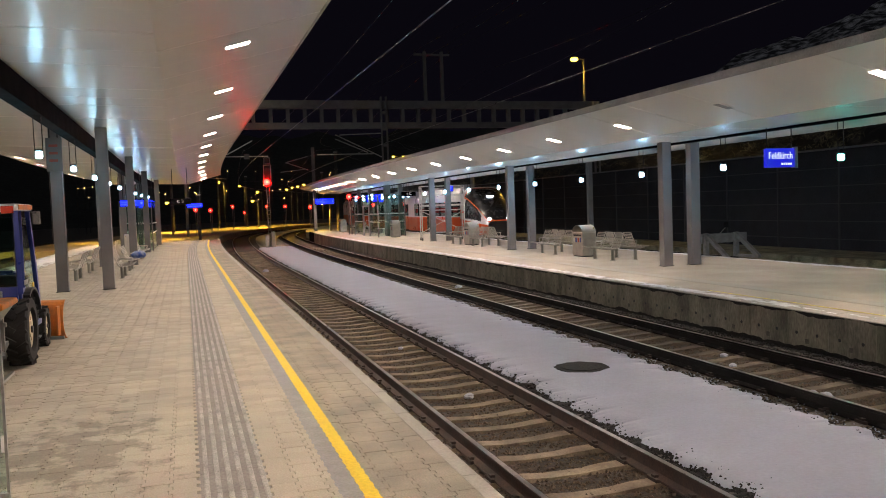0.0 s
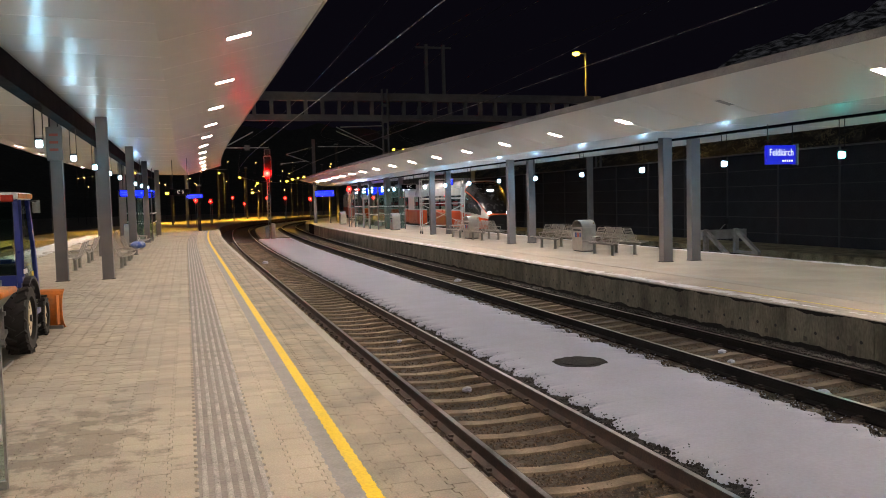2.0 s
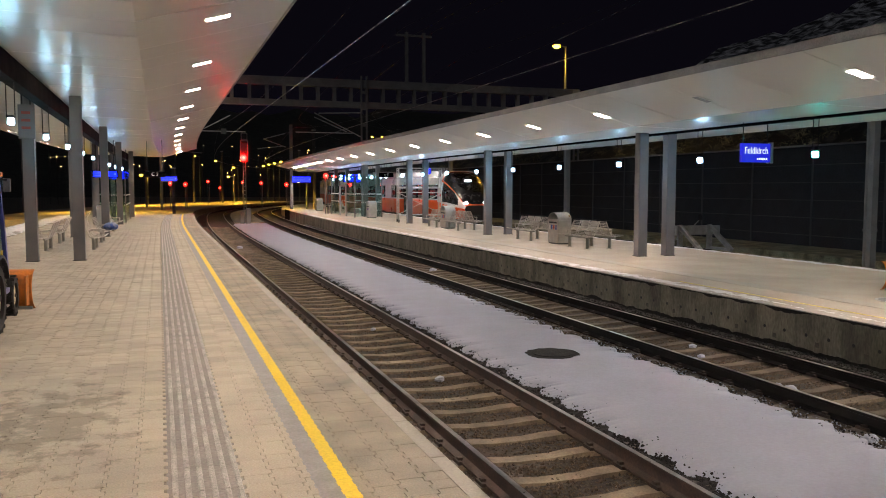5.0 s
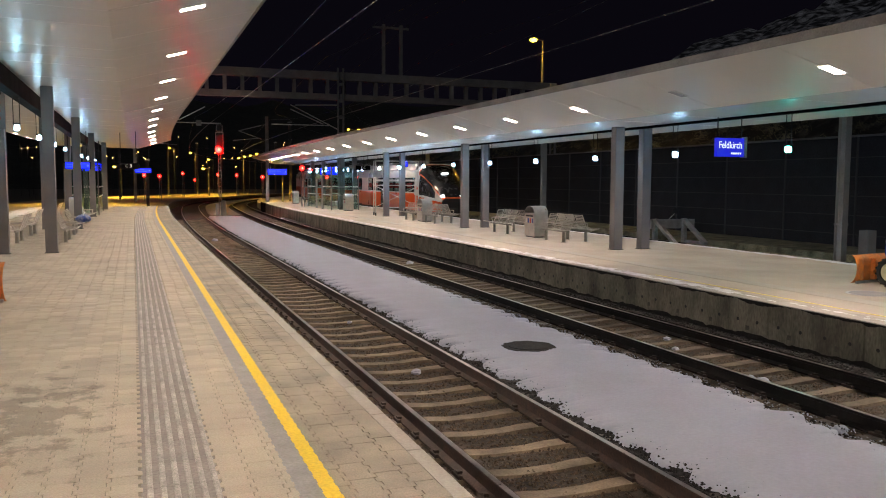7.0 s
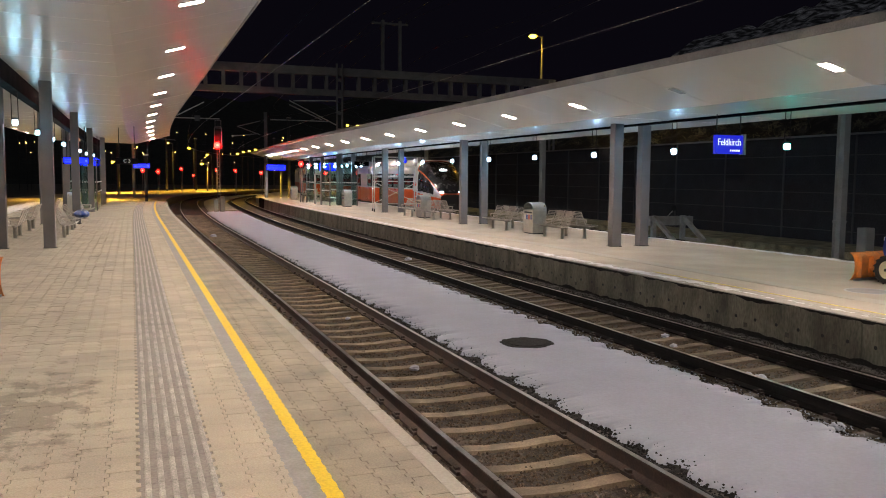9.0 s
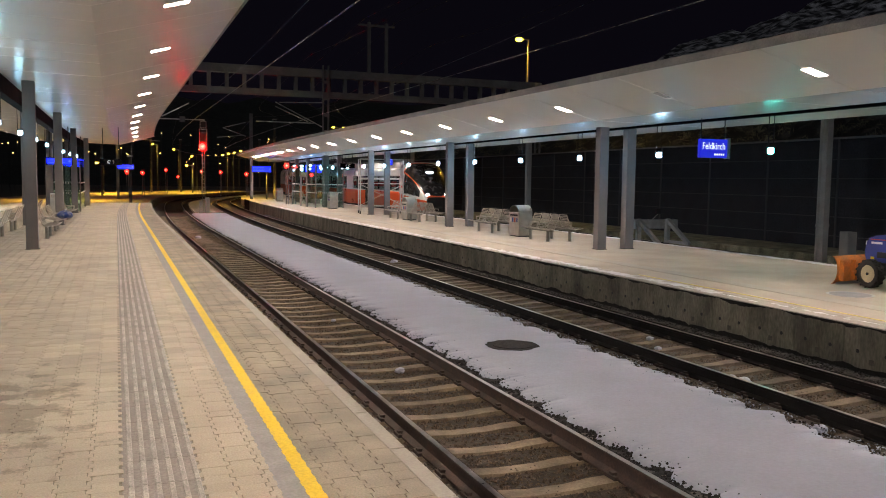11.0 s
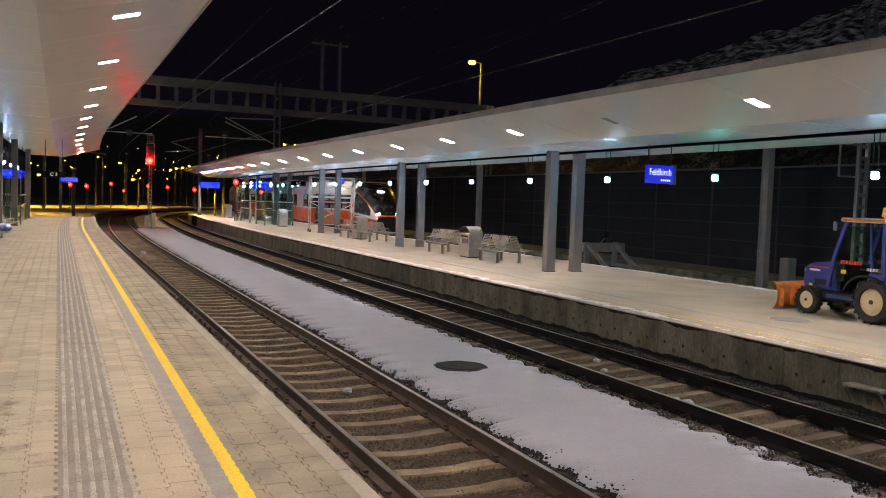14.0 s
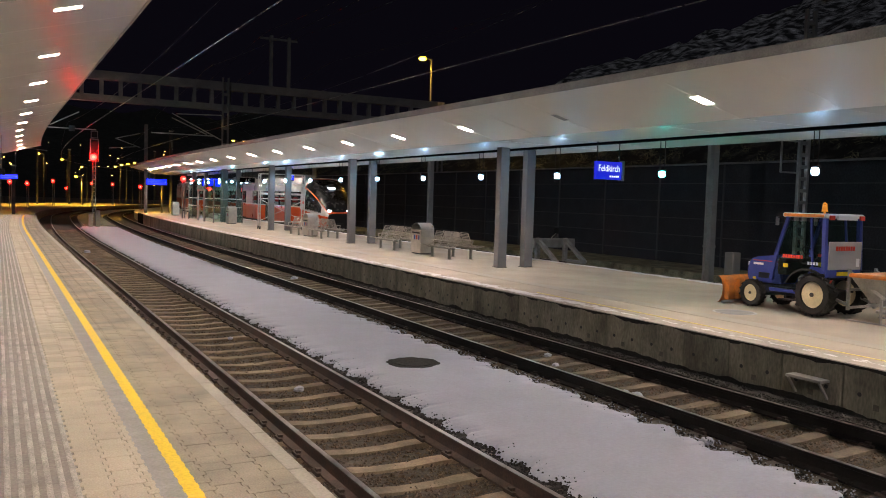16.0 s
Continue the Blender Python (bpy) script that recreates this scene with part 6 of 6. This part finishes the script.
sweep(bm, rect(10.52, 10.562, -.004, .006), -8, 15)
solo("yellow_line_island", bm, M_PALEYELLOW, "thin worn yellow safety line on the island platform", "line", "structure")
bm = bmesh.new()
sweep(bm, rect(11.35, 11.75, -.004, .004), -8, 76)
solo("tactile_strip_island", bm, M_STRIP2, "grey tactile strip along the island platform", "paving", "structure")
mc = thing("manhole_cover", "round flush manhole cover in the island platform", "manhole cover", (12.5, 11.2, 0))
bm = bmesh.new()
rod(bm, (0, 0, -.01), (0, 0, .005), .36, 36)
part("lid", bm, M_GREYPAINT, mc)
bm = bmesh.new()
rod(bm, (0, 0, -.01), (0, 0, .003), .41, 36)
part("rim", bm, M_STEEL, mc)
st = thing("wall_step", "grey steel bracket step fixed to the platform wall", "step", (P2_EDGE, 7.46, -.30))
part("tread", boxes((-.20, .0, -.28, .28, -.02, .02), bevel=.006), M_STEEL, st)
part("bracket", bars(.03, .03, ((-.18, -.25, -.02), (0, -.25, -.25)), ((-.18, .25, -.02), (0, .25, -.25))), M_STEEL, st)

# ---------------------------------------------------------------- near platform: interlocking pavers, tactile slabs, yellow line, coping
PW, PL, NT = .20, .165, .030


def paver_outline():
    """Stepped long sides that lock into the next row, which is shifted by half a stone."""
    a, b, n, g, h = PW / 2, PL / 2, NT, .0020, .0005
    return [(-a - n + g, -b + h), (a - g, -b + h), (a - g, -.012), (a - n - g, .012), (a - n - g, b - h), (-a + g, b - h), (-a + g, .012), (-a - n + g, -.012)]


OUT = paver_outline()
TOP = [(p[0] * .982 - .0002, p[1] * .993) for p in OUT]


def paver_data(cx, cy, dz, verts, faces):
    b = len(verts)
    n = len(OUT)
    verts += [(cx + p[0], cy + p[1], -.02) for p in OUT] + [(cx + p[0], cy + p[1], dz) for p in TOP]
    faces.append(tuple(b + n + i for i in range(n)))
    faces += [(b + i, b + (i + 1) % n, b + n + (i + 1) % n, b + n + i) for i in range(n)]


v, f = [], []
paver_data(0, 0, 0, v, f)
PAVER = bpy.data.meshes.new("paver")
PAVER.from_pydata(v, [], f)
PAVER.materials.append(M_PAVER)
v, f, v2, f2 = [], [], [], []
made = 0
x = -5.685
while x < 1.86:
    if .0 < x < .55:
        x = .605
        continue
    y = 3.6 - 72 * PL
    col = round(x / PW)
    while y < 66:
        dz = rng.uniform(-.002, .002)
        yy = y + (PL / 2 if col % 2 else 0)
        near = -1.2 < x < 1.2 and 4.2 < yy < 8.2
        if near and made < 300:
            ob = new("paver", PAVER)
            ob.parent = platform_1
            ob.matrix_basis = pose(x, yy, dz)
            made += 1
        elif x > 1.2:
            paver_data(x + bend(yy), yy, dz, v2, f2)
        else:
            paver_data(x + bend(yy), yy, dz, v, f)
        y += PL
    x += PW
me = bpy.data.meshes.new("paver_field")
me.from_pydata(v, [], f)
me.materials.append(mat("paver_field", (0.415, 0.368, 0.292), 0.85, vary=0.14, scale=0.9, bump=0.4, bump_scale=70, color2=(0.31, 0.277, 0.225), patch=0.44, stain=(-1.0, 7.6, 1.5, .62)))
nt = MATS["paver_field"].node_tree
geo, mr, sc = nt.nodes.new("ShaderNodeNewGeometry"), nt.nodes.new("ShaderNodeMapRange"), nt.nodes.new("ShaderNodeVectorMath")
sc.operation = "SCALE"
mr.inputs["To Min"].default_value, mr.inputs["To Max"].default_value = .90, 1.10
bs = nt.nodes["Principled BSDF"]
old = bs.inputs["Base Color"].links[0].from_socket
nt.links.new(geo.outputs["Random Per Island"], mr.inputs["Value"])
nt.links.new(old, sc.inputs[0])
nt.links.new(mr.outputs["Result"], sc.inputs["Scale"])
nt.links.new(sc.outputs["Vector"], bs.inputs["Base Color"])
pf = tagged(new("paver_field", me), kind="stuff")
pf.parent = platform_1
me = bpy.data.meshes.new("edge_paver_field")
me.from_pydata(v2, [], f2)
me.materials.append(mat("dirty_edge_paver", (0.33, 0.288, 0.222), 0.85, vary=0.16, scale=1.6, bump=0.4, bump_scale=70, color2=(0.18, 0.165, 0.14), patch=0.5))
ef = tagged(new("edge_paver_field", me), kind="stuff")
ef.parent = platform_1

bm = boxes((-.25, .25, -.248, .248, -.02, -.004), bevel=.003)
for k in range(6):
    prism(bm, [(-.215 + .083 * k, -.004), (-.175 + .083 * k, -.004), (-.182 + .083 * k, .004), (-.208 + .083 * k, .004)], "y", -.245, .245, 1)
TACT = mesh_of(bm, "tactile_slab", [M_TACTILE, M_TACRIB])
for k in range(-24, 125):
    y = 3.8 + .5 * k
    ob = new("tactile_slab", TACT)
    ob.parent = platform_1
    ob.matrix_basis = pose(.25 + bend(y), y, 0)


def toothed_strip(name, x0, x1, z, material, label, step=.0825, amp=.010):
    """A painted strip whose long edges follow the teeth of the pavers."""
    v, f = [], []
    y, k = 3.2 - 140 * step, 0
    while y < 66:
        d = amp if k % 2 else 0
        b = bend(y)
        n = len(v)
        v += [(x0 + d + b, y, z), (x1 + d + b, y, z), (x1 + d + b, y + step, z), (x0 + d + b, y + step, z)]
        f.append((n, n + 1, n + 2, n + 3))
        y += step
        k += 1
    me = bpy.data.meshes.new(name)
    me.from_pydata(v, [], f)
    me.materials.append(material)
    return tagged(new(name, me), label, "line", kind="structure")


toothed_strip("yellow_line", 1.092, 1.20, .004, M_YELLOW, "bright yellow painted safety line along the platform", amp=.006)
toothed_strip("grey_line", .94, 1.088, .003, M_GREYPAINT, "grey painted strip beside the yellow line")
cope = boxes((-.072, .055, -.495, .495, -.14, .003), bevel=.006)
COPE1 = mesh_of(cope, "coping_slab", M_COPING)
for k in range(-12, 64):
    y = 3.2 + 1.0 * k
    ob = new("coping_slab", COPE1)
    ob.parent = platform_1
    ob.matrix_basis = pose(1.925 + bend(y), y, 0)
dr = thing("drain_cover", "flat grey drain cover set in the paving", "drain cover", (-.35, 56.0, 0))
part("plate", boxes((-.9, .9, -.2, .2, -.01, .004)), M_GREYPAINT, dr)
